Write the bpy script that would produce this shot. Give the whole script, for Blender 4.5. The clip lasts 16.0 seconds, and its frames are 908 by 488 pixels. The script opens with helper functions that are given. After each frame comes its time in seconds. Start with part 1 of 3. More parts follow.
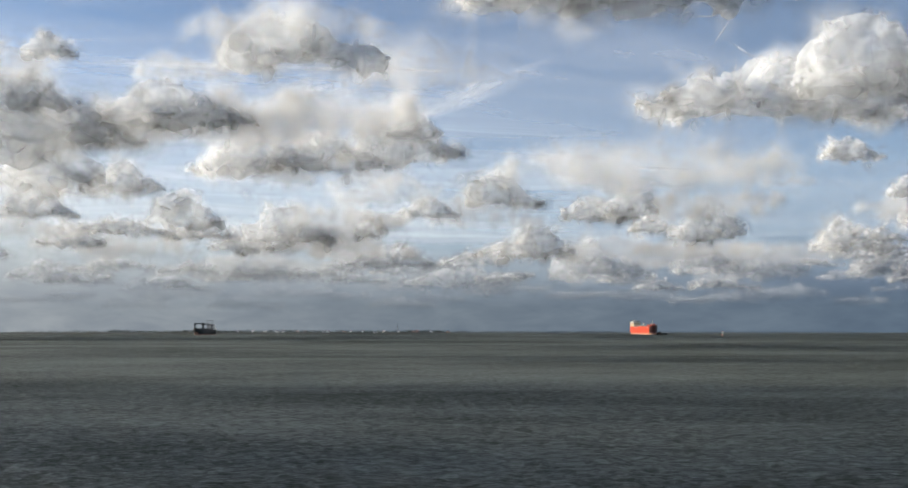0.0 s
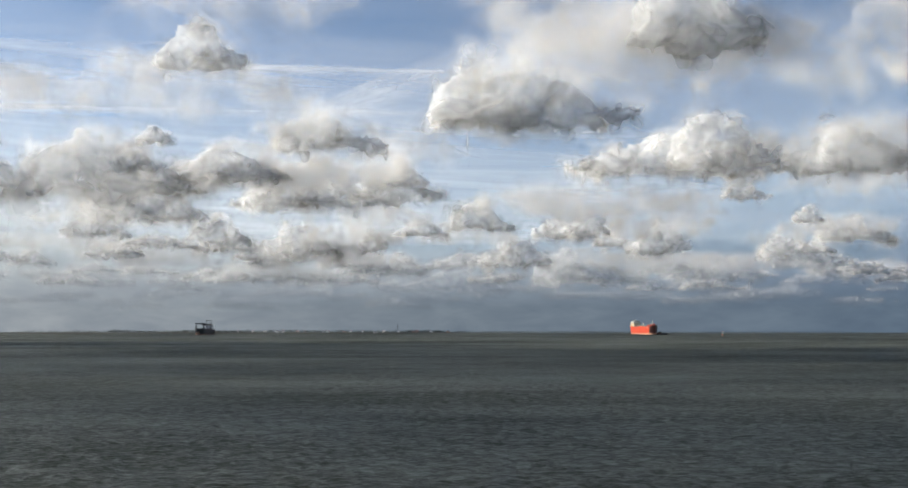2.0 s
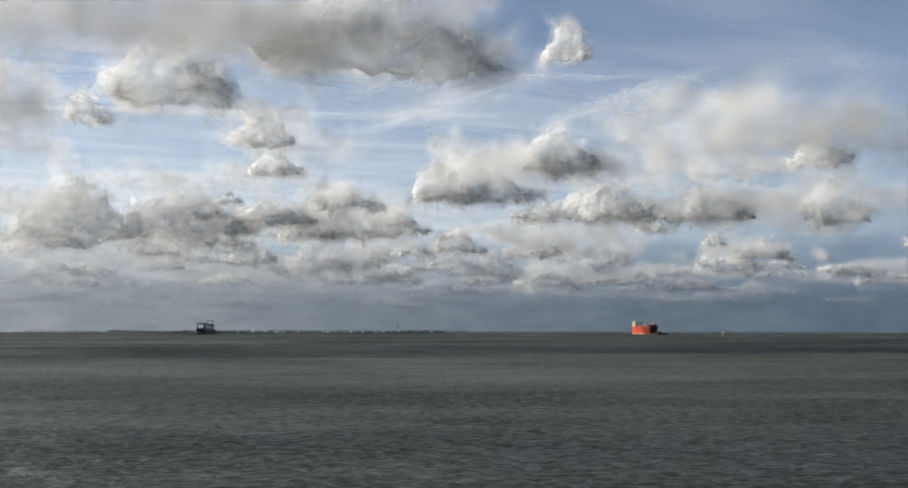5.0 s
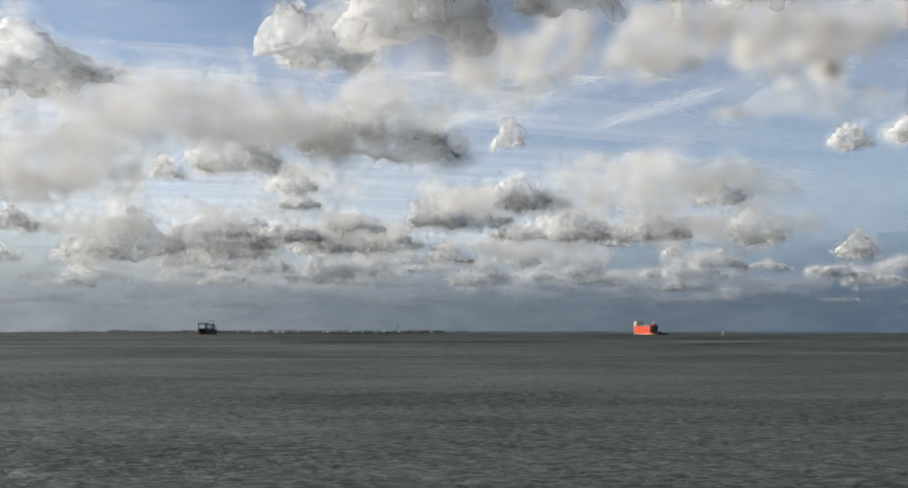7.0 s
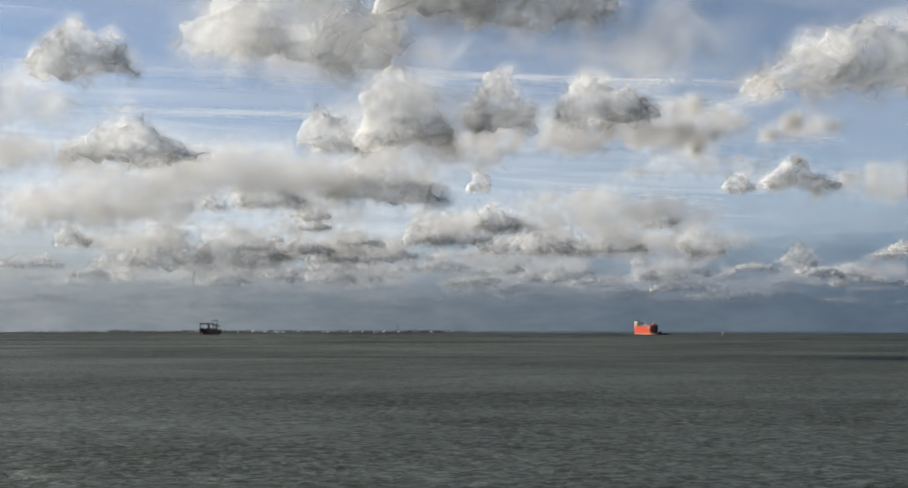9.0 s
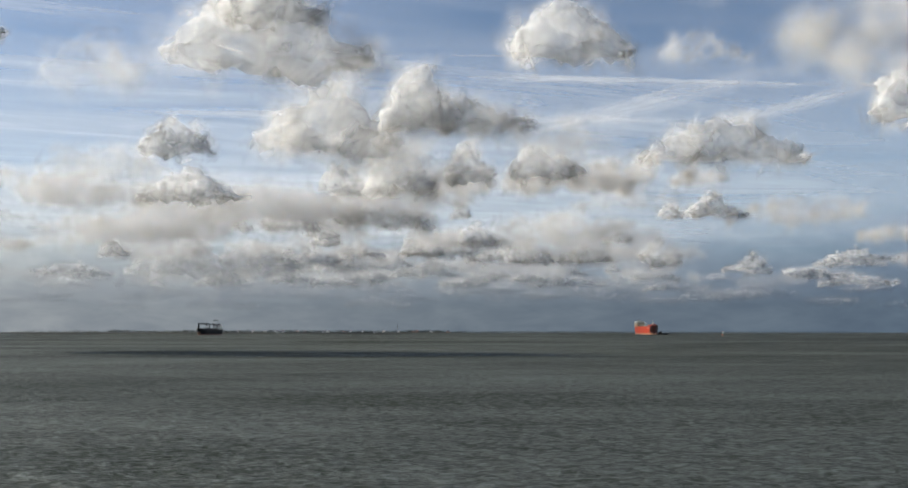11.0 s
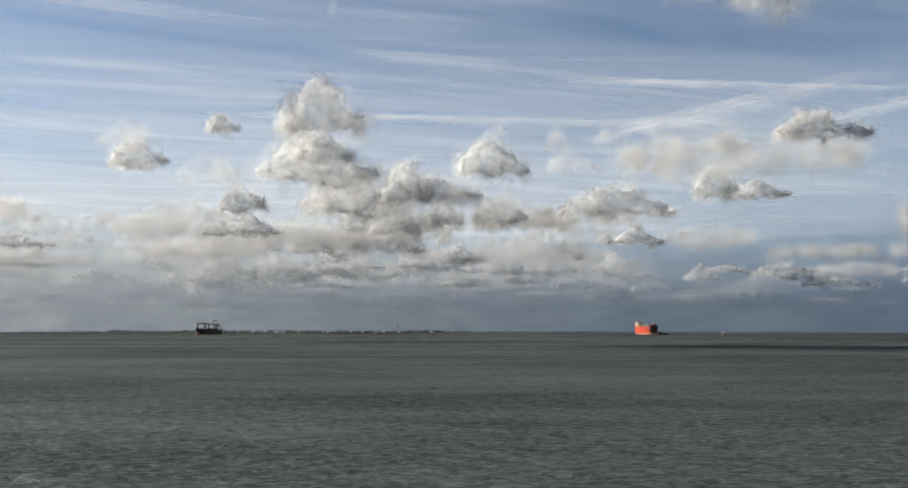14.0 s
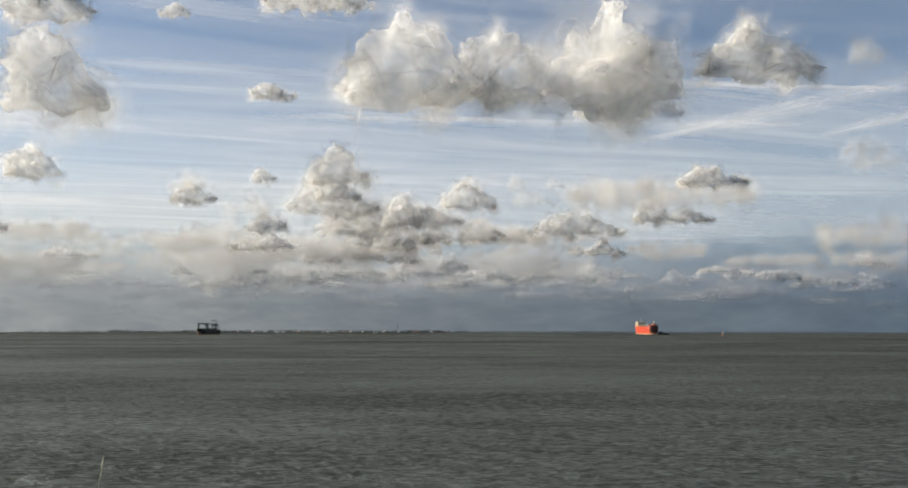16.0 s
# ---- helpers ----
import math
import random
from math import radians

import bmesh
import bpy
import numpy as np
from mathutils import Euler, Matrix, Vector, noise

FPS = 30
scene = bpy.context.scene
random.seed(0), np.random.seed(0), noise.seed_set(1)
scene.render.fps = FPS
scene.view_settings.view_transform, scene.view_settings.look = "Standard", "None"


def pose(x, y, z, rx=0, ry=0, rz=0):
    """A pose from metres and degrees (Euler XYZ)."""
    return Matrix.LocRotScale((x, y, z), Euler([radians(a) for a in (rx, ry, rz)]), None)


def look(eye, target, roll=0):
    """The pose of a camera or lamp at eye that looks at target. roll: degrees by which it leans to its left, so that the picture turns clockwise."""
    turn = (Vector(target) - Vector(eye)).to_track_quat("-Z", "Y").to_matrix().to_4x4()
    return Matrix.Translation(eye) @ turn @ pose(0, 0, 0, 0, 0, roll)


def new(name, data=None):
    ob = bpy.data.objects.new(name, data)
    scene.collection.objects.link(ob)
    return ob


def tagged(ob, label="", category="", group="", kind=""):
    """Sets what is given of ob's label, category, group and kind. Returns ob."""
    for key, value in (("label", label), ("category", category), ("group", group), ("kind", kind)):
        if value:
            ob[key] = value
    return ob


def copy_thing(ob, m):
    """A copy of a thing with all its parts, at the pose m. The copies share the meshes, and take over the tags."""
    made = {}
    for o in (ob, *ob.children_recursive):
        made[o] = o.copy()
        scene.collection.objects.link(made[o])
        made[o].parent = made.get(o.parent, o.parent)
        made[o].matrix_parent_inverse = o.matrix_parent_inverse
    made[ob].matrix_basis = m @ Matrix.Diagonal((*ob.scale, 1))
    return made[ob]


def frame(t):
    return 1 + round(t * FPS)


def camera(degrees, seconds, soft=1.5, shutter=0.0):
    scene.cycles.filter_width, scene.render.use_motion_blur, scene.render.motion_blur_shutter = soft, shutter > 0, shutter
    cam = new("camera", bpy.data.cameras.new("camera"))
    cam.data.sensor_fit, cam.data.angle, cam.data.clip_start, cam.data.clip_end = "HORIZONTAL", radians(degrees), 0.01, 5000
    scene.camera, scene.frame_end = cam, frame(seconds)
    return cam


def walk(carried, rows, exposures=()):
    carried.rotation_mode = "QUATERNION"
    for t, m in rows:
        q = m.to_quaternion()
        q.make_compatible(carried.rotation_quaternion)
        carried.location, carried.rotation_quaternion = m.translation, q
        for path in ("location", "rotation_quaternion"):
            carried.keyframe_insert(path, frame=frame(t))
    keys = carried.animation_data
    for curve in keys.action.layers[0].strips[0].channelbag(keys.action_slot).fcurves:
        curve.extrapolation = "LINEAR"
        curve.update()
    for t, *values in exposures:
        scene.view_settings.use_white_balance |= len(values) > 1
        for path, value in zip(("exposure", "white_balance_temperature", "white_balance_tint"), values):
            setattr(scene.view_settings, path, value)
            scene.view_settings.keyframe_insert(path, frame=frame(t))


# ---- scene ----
EYE = 6.0
scene.cycles.transparent_max_bounces = 128      # light goes through many thin tufts of cloud
cam = camera(57.2, 16.0, soft=2.0)
HERE = pose(0, 0, EYE, 95.97, 0, 0)
walk(cam, [(0.0, HERE), (16.0, HERE)], exposures=((0.0, 0.76, 6000, 10), (1.5, 0.78, 6010, 10), (4.0, 0.64, 6000, 10), (6.5, 0.66, 6050, 10), (9.0, 0.60, 6050, 10), (12.5, 0.64, 6050, 10), (14.5, 0.62, 6250, 10), (16.0, 0.66, 6450, 10)))

# ---------------------------------------------------------------- light
SUN_SIDE, SUN_HEIGHT = -76.0, 25.0         # degrees clockwise from straight ahead, and above the horizon


def daylight():
    world = bpy.data.worlds.new("sky")
    world.use_nodes = True
    scene.world = world
    nodes, links = world.node_tree.nodes, world.node_tree.links
    sky = nodes.new("ShaderNodeTexSky")
    sky.sky_type, sky.sun_disc = "NISHITA", False
    sky.sun_elevation, sky.sun_rotation = radians(SUN_HEIGHT), radians(SUN_SIDE % 360)
    sky.air_density, sky.dust_density, sky.ozone_density = 1.0, 0.6, 2.0
    links.new(sky.outputs["Color"], nodes["Background"].inputs["Color"])
    nodes["Background"].inputs["Strength"].default_value = 0.062
    lamp = bpy.data.lights.new("sun", "SUN")
    lamp.energy, lamp.angle, lamp.color = 5.0, radians(0.5), (1.0, 0.89, 0.71)
    sun = new("sun", lamp)
    a, e = radians(SUN_SIDE), radians(SUN_HEIGHT)
    way = Vector((math.sin(a) * math.cos(e), math.cos(a) * math.cos(e), math.sin(e)))
    sun.matrix_world = look(way * 900, (0, 0, 0))


daylight()


# ---------------------------------------------------------------- materials
def shader(name):
    mat = bpy.data.materials.new(name)
    mat.use_nodes = True
    return mat, mat.node_tree.nodes, mat.node_tree.links


def coords(nodes, links, scale=(1, 1, 1), space="Object"):
    co, mp = nodes.new("ShaderNodeTexCoord"), nodes.new("ShaderNodeMapping")
    mp.inputs["Scale"].default_value = scale
    links.new(co.outputs[space], mp.inputs["Vector"])
    return mp.outputs["Vector"]


def grain(nodes, links, where, scale, detail=4.0, rough=0.55, twist=0.0):
    n = nodes.new("ShaderNodeTexNoise")
    n.inputs["Scale"].default_value, n.inputs["Detail"].default_value = scale, detail
    n.inputs["Roughness"].default_value, n.inputs["Distortion"].default_value = rough, twist
    links.new(where, n.inputs["Vector"])
    return n.outputs["Fac"]


def ramp(nodes, links, fac, stops):
    r = nodes.new("ShaderNodeValToRGB")
    els = r.color_ramp.elements
    while len(els) < len(stops):
        els.new(0.5)
    for el, (p, c) in zip(els, stops):
        el.position = p
        el.color = (c, c, c, 1) if isinstance(c, (int, float)) else (*c, 1)
    links.new(fac, r.inputs["Fac"])
    return r.outputs["Color"]


def math_node(nodes, links, op, a, b=None, clamp=False):
    m = nodes.new("ShaderNodeMath")
    m.operation, m.use_clamp = op, clamp
    for slot, v in enumerate((a, b)):
        if v is None:
            continue
        if isinstance(v, (int, float)):
            m.inputs[slot].default_value = v
        else:
            links.new(v, m.inputs[slot])
    return m.outputs["Value"]


def bump(nodes, links, height, strength, distance, into=None, chain=None):
    b = nodes.new("ShaderNodeBump")
    b.inputs["Distance"].default_value = distance
    if isinstance(strength, (int, float)):
        b.inputs["Strength"].default_value = strength
    else:
        links.new(strength, b.inputs["Strength"])
    links.new(height, b.inputs["Height"])
    if chain is not None:
        links.new(chain, b.inputs["Normal"])
    if into is not None:
        links.new(b.outputs["Normal"], into)
    return b.outputs["Normal"]


def paint(name, colour, rough=0.45, metal=0.0, wear=0.25, rust=(0.16, 0.07, 0.035), size=0.35):
    """Weathered paint: blotches, rust streaks that run down, fine relief."""
    mat, nodes, links = shader(name)
    p = nodes["Principled BSDF"]
    p.inputs["Roughness"].default_value, p.inputs["Metallic"].default_value = rough, metal
    fine = grain(nodes, links, coords(nodes, links), size * 4, 5)
    runs = grain(nodes, links, coords(nodes, links, (1, 1, 0.16)), size, 6, 0.65)
    dark = tuple(c * 0.78 for c in colour)
    base = ramp(nodes, links, fine, [(0.3, dark), (0.7, colour)])
    mix = nodes.new("ShaderNodeMixRGB")
    links.new(ramp(nodes, links, runs, [(0.56, 0.0), (0.74, wear)]), mix.inputs["Fac"])
    links.new(base, mix.inputs["Color1"])
    mix.inputs["Color2"].default_value = (*rust, 1)
    links.new(mix.outputs["Color"], p.inputs["Base Color"])
    bump(nodes, links, fine, 0.3, 0.03, p.inputs["Normal"])
    return mat


def glassy(name, colour):
    mat, nodes, links = shader(name)
    p = nodes["Principled BSDF"]
    p.inputs["Base Color"].default_value = (*colour, 1)
    p.inputs["Roughness"].default_value = 0.08
    return mat


def leafage(name, low, high, scale):
    mat, nodes, links = shader(name)
    p = nodes["Principled BSDF"]
    p.inputs["Roughness"].default_value = 0.85
    n = grain(nodes, links, coords(nodes, links), scale, 6, 0.6)
    links.new(ramp(nodes, links, n, [(0.32, low), (0.68, high)]), p.inputs["Base Color"])
    bump(nodes, links, n, 0.6, 0.5, p.inputs["Normal"])
    return mat


def cloud_vapour(name, thick, ragged, size, through_it):
    """Droplet cloud: scatters and lets light through; thick is how much of it covers, ragged how torn it is."""
    mat, nodes, links = shader(name)
    nodes.remove(nodes["Principled BSDF"])
    out = nodes["Material Output"]
    where = coords(nodes, links)
    fine = grain(nodes, links, where, size, 5, 0.55, 0.5)
    tone = grain(nodes, links, where, 0.012, 4, 0.5)
    colour = ramp(nodes, links, tone, [(0.3, (0.955, 0.957, 0.965)), (0.7, (0.985, 0.985, 0.98))])
    front, back, both = (nodes.new("ShaderNode" + k) for k in ("BsdfDiffuse", "BsdfTranslucent", "MixShader"))
    both.inputs["Fac"].default_value = through_it
    links.new(colour, front.inputs["Color"]), links.new(colour, back.inputs["Color"])
    bump(nodes, links, tone, 0.20, 12.0, front.inputs["Normal"])
    links.new(front.outputs["BSDF"], both.inputs[1]), links.new(back.outputs["BSDF"], both.inputs[2])
    clear, alpha = nodes.new("ShaderNodeBsdfTransparent"), nodes.new("ShaderNodeMixShader")
    cover = ramp(nodes, links, fine, [(0.5 - ragged, 0.0), (0.5 + ragged * 0.5, thick)])
    links.new(cover, alpha.inputs["Fac"])
    links.new(clear.outputs["BSDF"], alpha.inputs[1]), links.new(both.outputs["Shader"], alpha.inputs[2])
    links.new(alpha.outputs["Shader"], out.inputs["Surface"])
    return mat


def tuft_vapour(name, thick):
    """A soft tuft of droplets: thickest in its middle, torn and fading to its rim."""
    mat, nodes, links = shader(name)
    nodes.remove(nodes["Principled BSDF"])
    length = nodes.new("ShaderNodeVectorMath")
    length.operation = "LENGTH"
    links.new(nodes.new("ShaderNodeTexCoord").outputs["UV"], length.inputs[0])
    torn = grain(nodes, links, coords(nodes, links), 0.045, 2, 0.5, 0.3)
    own = nodes.new("ShaderNodeNewGeometry").outputs["Random Per Island"]
    edge = math_node(nodes, links, "ADD", length.outputs["Value"], math_node(nodes, links, "MULTIPLY", math_node(nodes, links, "SUBTRACT", torn, 0.5), 0.7))
    cover = ramp(nodes, links, edge, [(0.0, 1.0), (0.25, 0.72), (0.5, 0.34), (0.72, 0.09), (0.9, 0.0)])
    cover = math_node(nodes, links, "MULTIPLY", cover, ramp(nodes, links, own, [(0.0, thick * 0.45), (1.0, thick)]), True)
    front, back, both, clear, alpha = (nodes.new("ShaderNode" + k) for k in ("BsdfDiffuse", "BsdfTranslucent", "MixShader", "BsdfTransparent", "MixShader"))
    both.inputs["Fac"].default_value = 0.5
    for n in (front, back):
        n.inputs["Color"].default_value = (0.975, 0.975, 0.975, 1)
    links.new(front.outputs["BSDF"], both.inputs[1]), links.new(back.outputs["BSDF"], both.inputs[2])
    links.new(cover, alpha.inputs["Fac"])
    links.new(clear.outputs["BSDF"], alpha.inputs[1]), links.new(both.outputs["Shader"], alpha.inputs[2])
    links.new(alpha.outputs["Shader"], nodes["Material Output"].inputs["Surface"])
    return mat


def ice_veil():
    """High streaks of ice cloud: thin, combed by the wind, with open blue gaps."""
    mat, nodes, links = shader("ice_cloud")
    nodes.remove(nodes["Principled BSDF"])
    out = nodes["Material Output"]
    turn = nodes.new("ShaderNodeMapping")
    turn.inputs["Rotation"].default_value = (0, 0, radians(-14))
    links.new(coords(nodes, links), turn.inputs["Vector"])
    streak = nodes.new("ShaderNodeMapping")
    streak.inputs["Scale"].default_value = (0.22, 1.0, 1.0)
    links.new(turn.outputs["Vector"], streak.inputs["Vector"])
    long_ = grain(nodes, links, streak.outputs["Vector"], 0.0042, 7, 0.6, 0.9)
    broad = grain(nodes, links, streak.outputs["Vector"], 0.0011, 3, 0.5, 0.5)
    both = math_node(nodes, links, "ADD", math_node(nodes, links, "MULTIPLY", long_, 0.55), math_node(nodes, links, "MULTIPLY", broad, 0.6))
    cover = ramp(nodes, links, both, [(0.46, 0.0), (0.61, 0.13), (0.77, 0.42)])
    where = nodes.new("ShaderNodeSeparateXYZ")
    links.new(nodes.new("ShaderNodeTexCoord").outputs["Object"], where.inputs["Vector"])
    off = math_node(nodes, links, "ADD", math_node(nodes, links, "MULTIPLY", where.outputs["Y"], 1 / 3000), math_node(nodes, links, "MULTIPLY", broad, 0.25))
    cover = math_node(nodes, links, "ADD", cover, ramp(nodes, links, off, [(0.55, 0.0), (0.74, 0.20), (1.0, 0.27)]))
    # cover graded across, thicker left and thinner right, to paint the sky brighter leftwards
    side_grade = math_node(nodes, links, "MULTIPLY_ADD", where.outputs["X"], -1 / 3600)
    side_grade.node.inputs[2].default_value = 0.5
    cover = math_node(nodes, links, "MULTIPLY", cover, ramp(nodes, links, side_grade, [(0.15, 0.5), (0.5, 0.85), (0.85, 1.25)]), True)
    front, back, mixed = (nodes.new("ShaderNode" + k) for k in ("BsdfDiffuse", "BsdfTranslucent", "MixShader"))
    mixed.inputs["Fac"].default_value = 0.75
    for n in (front, back):
        n.inputs["Color"].default_value = (0.93, 0.94, 0.96, 1)
    links.new(front.outputs["BSDF"], mixed.inputs[1]), links.new(back.outputs["BSDF"], mixed.inputs[2])
    clear, alpha = nodes.new("ShaderNodeBsdfTransparent"), nodes.new("ShaderNodeMixShader")
    links.new(cover, alpha.inputs["Fac"])
    links.new(clear.outputs["BSDF"], alpha.inputs[1]), links.new(mixed.outputs["Shader"], alpha.inputs[2])
    links.new(alpha.outputs["Shader"], out.inputs["Surface"])
    return mat


def haze_glow(far, thick, high):
    """Thick air over the far water: a plain glowing backdrop with its light painted in, paler towards the sun's side
    and upwards, thinning upwards.
    """
    mat, nodes, links = shader("haze_glow")
    nodes.remove(nodes["Principled BSDF"])
    out = nodes["Material Output"]
    where = nodes.new("ShaderNodeSeparateXYZ")
    links.new(nodes.new("ShaderNodeTexCoord").outputs["Object"], where.inputs["Vector"])
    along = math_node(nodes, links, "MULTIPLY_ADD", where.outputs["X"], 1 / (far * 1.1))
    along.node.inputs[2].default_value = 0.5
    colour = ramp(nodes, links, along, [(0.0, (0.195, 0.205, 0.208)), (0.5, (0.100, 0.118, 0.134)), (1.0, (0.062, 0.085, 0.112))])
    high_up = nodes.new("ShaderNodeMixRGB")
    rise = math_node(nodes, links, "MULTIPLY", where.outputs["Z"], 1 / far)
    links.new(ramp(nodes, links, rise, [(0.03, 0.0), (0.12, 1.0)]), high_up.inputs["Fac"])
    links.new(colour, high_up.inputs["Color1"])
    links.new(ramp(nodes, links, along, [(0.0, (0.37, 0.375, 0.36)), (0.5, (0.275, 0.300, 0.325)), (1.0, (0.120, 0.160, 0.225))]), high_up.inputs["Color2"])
    n = grain(nodes, links, coords(nodes, links, (1, 1, 4)), 0.0016, 5, 0.55, 0.3)
    up = math_node(nodes, links, "MULTIPLY_ADD", where.outputs["Z"], -1 / high)
    up.node.inputs[2].default_value = 1.02
    cover = ramp(nodes, links, math_node(nodes, links, "ADD", up, math_node(nodes, links, "MULTIPLY", math_node(nodes, links, "SUBTRACT", n, 0.5), 0.5)), [(0.05, 0.0), (0.75, thick)])
    # light and dark cloud bands painted into the glow
    mottle = grain(nodes, links, coords(nodes, links, (1, 1, 3.2)), 0.0042, 6, 0.62, 0.6)
    bands = nodes.new("ShaderNodeMixRGB")
    bands.blend_type = "MULTIPLY"
    bands.inputs["Fac"].default_value = 1.0
    links.new(high_up.outputs["Color"], bands.inputs["Color1"])
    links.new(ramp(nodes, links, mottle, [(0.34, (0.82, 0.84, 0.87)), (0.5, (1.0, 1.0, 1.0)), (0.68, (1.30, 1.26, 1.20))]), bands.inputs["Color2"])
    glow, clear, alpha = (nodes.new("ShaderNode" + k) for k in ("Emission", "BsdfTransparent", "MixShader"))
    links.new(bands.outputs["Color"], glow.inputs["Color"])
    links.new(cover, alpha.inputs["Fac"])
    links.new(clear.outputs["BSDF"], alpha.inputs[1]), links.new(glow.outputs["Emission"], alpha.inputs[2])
    links.new(alpha.outputs["Shader"], out.inputs["Surface"])
    return mat


def trail_ice():
    """An old trail of ice: dense along its middle, combed and broken, fading to both edges."""
    mat, nodes, links = shader("trail_ice")
    nodes.remove(nodes["Principled BSDF"])
    where = nodes.new("ShaderNodeSeparateXYZ")
    links.new(nodes.new("ShaderNodeTexCoord").outputs["Generated"], where.inputs["Vector"])
    n = grain(nodes, links, coords(nodes, links, (0.25, 1, 1)), 0.012, 6, 0.6, 0.8)
    side = math_node(nodes, links, "ABSOLUTE", math_node(nodes, links, "SUBTRACT", where.outputs["Y"], 0.5))
    end = math_node(nodes, links, "ABSOLUTE", math_node(nodes, links, "SUBTRACT", where.outputs["X"], 0.5))
    body = math_node(nodes, links, "SUBTRACT", n, math_node(nodes, links, "ADD", math_node(nodes, links, "MULTIPLY", side, 0.75), math_node(nodes, links, "MULTIPLY", math_node(nodes, links, "POWER", end, 3.0), 2.4)))
    cover = ramp(nodes, links, body, [(0.12, 0.0), (0.62, 0.55)])
    front, back, mixed, clear, alpha = (nodes.new("ShaderNode" + k) for k in ("BsdfDiffuse", "BsdfTranslucent", "MixShader", "BsdfTransparent", "MixShader"))
    mixed.inputs["Fac"].default_value = 0.75
    for k in (front, back):
        k.inputs["Color"].default_value = (0.94, 0.95, 0.96, 1)
    links.new(front.outputs["BSDF"], mixed.inputs[1]), links.new(back.outputs["BSDF"], mixed.inputs[2])
    links.new(cover, alpha.inputs["Fac"])
    links.new(clear.outputs["BSDF"], alpha.inputs[1]), links.new(mixed.outputs["Shader"], alpha.inputs[2])
    links.new(alpha.outputs["Shader"], nodes["Material Output"].inputs["Surface"])
    return mat


def sea_water():
    """Silty water: the murk gives the colour, the ruffled face mirrors some of the sky."""
    mat, nodes, links = shader("sea_water")
    nodes.remove(nodes["Principled BSDF"])
    murk, gloss, both = (nodes.new("ShaderNode" + k) for k in ("BsdfDiffuse", "BsdfGlossy", "MixShader"))
    patches = grain(nodes, links, coords(nodes, links, (0.4, 1, 1)), 0.012, 5, 0.6, 0.6)
    streaks = grain(nodes, links, coords(nodes, links, (0.30, 1, 1)), 0.075, 5, 0.65, 0.5)
    wavelets = grain(nodes, links, coords(nodes, links, (0.65, 1, 1)), 2.3, 3, 0.6, 0.8)
    ripples = grain(nodes, links, coords(nodes, links, (0.5, 1, 1)), 5.5, 2, 0.55, 0.6)
    silt = grain(nodes, links, coords(nodes, links, (0.5, 1, 1)), 0.006, 4, 0.5)
    # how much of the face is turned to mirror the sky: ripples on wavelets on gusts
    facets = math_node(nodes, links, "ADD", math_node(nodes, links, "MULTIPLY", wavelets, 0.58), math_node(nodes, links, "MULTIPLY", ripples, 0.34))
    facets = math_node(nodes, links, "ADD", facets, math_node(nodes, links, "MULTIPLY", streaks, 0.24))
    facets = math_node(nodes, links, "ADD", facets, math_node(nodes, links, "MULTIPLY", patches, 0.42))
    links.new(ramp(nodes, links, facets, [(0.58, 0.014), (0.74, 0.072), (0.92, 0.195)]), both.inputs["Fac"])
    links.new(ramp(nodes, links, silt, [(0.3, (0.0088, 0.0125, 0.0082)), (0.7, (0.0175, 0.0200, 0.0110))]), murk.inputs["Color"])
    links.new(ramp(nodes, links, patches, [(0.3, 0.52), (0.7, 0.66)]), gloss.inputs["Roughness"])
    gloss.inputs["Color"].default_value = (0.93, 0.98, 0.96, 1)
    first = bump(nodes, links, wavelets, 0.8, 0.22)
    last = bump(nodes, links, ripples, 0.7, 0.07, gloss.inputs["Normal"], first)
    links.new(last, murk.inputs["Normal"])
    links.new(murk.outputs["BSDF"], both.inputs[1]), links.new(gloss.outputs["BSDF"], both.inputs[2])
    links.new(both.outputs["Shader"], nodes["Material Output"].inputs["Surface"])
    return mat


VAPOUR = [cloud_vapour("cloud_core", 0.58, 0.30, 0.020, 0.55), tuft_vapour("cloud_tuft", 0.44), cloud_vapour("thin_cloud_core", 0.12, 0.22, 0.012, 0.55), tuft_vapour("thin_cloud_tuft", 0.19)]
RED_HULL = paint("red_hull_paint", (0.66, 0.080, 0.034), 0.4, wear=0.3)
# hull red darkened for the bow: its shaded side put into the colour
SHADED_BOW = paint("shaded_bow_paint", (0.060, 0.018, 0.018), 0.45, wear=0.3)
BLACK_HULL = paint("black_hull_paint", (0.011, 0.0115, 0.013), 0.65, wear=0.35)
BOOT_RED = paint("boot_topping_paint", (0.16, 0.045, 0.032), 0.6, wear=0.5)
# worn boot paint, its pale tone standing for light on waterline and bow
BOOT_LIT = paint("lit_worn_boot_paint", (0.48, 0.24, 0.15), 0.6, wear=0.4)
SHIP_WHITE = paint("ship_white_paint", (0.78, 0.77, 0.72), 0.4, wear=0.2)
SHIP_CREAM = paint("ship_cream_paint", (0.62, 0.52, 0.34), 0.45, wear=0.3)
DECK_GREEN = paint("deck_paint", (0.13, 0.10, 0.07), 0.7, wear=0.4)
STEEL_DARK = paint("dark_steel", (0.026, 0.029, 0.032), 0.6, wear=0.3)
STEEL_GREY = paint("grey_steel", (0.28, 0.29, 0.29), 0.5, wear=0.3)
ORANGE = paint("rescue_orange", (0.75, 0.16, 0.02), 0.4, wear=0.1)
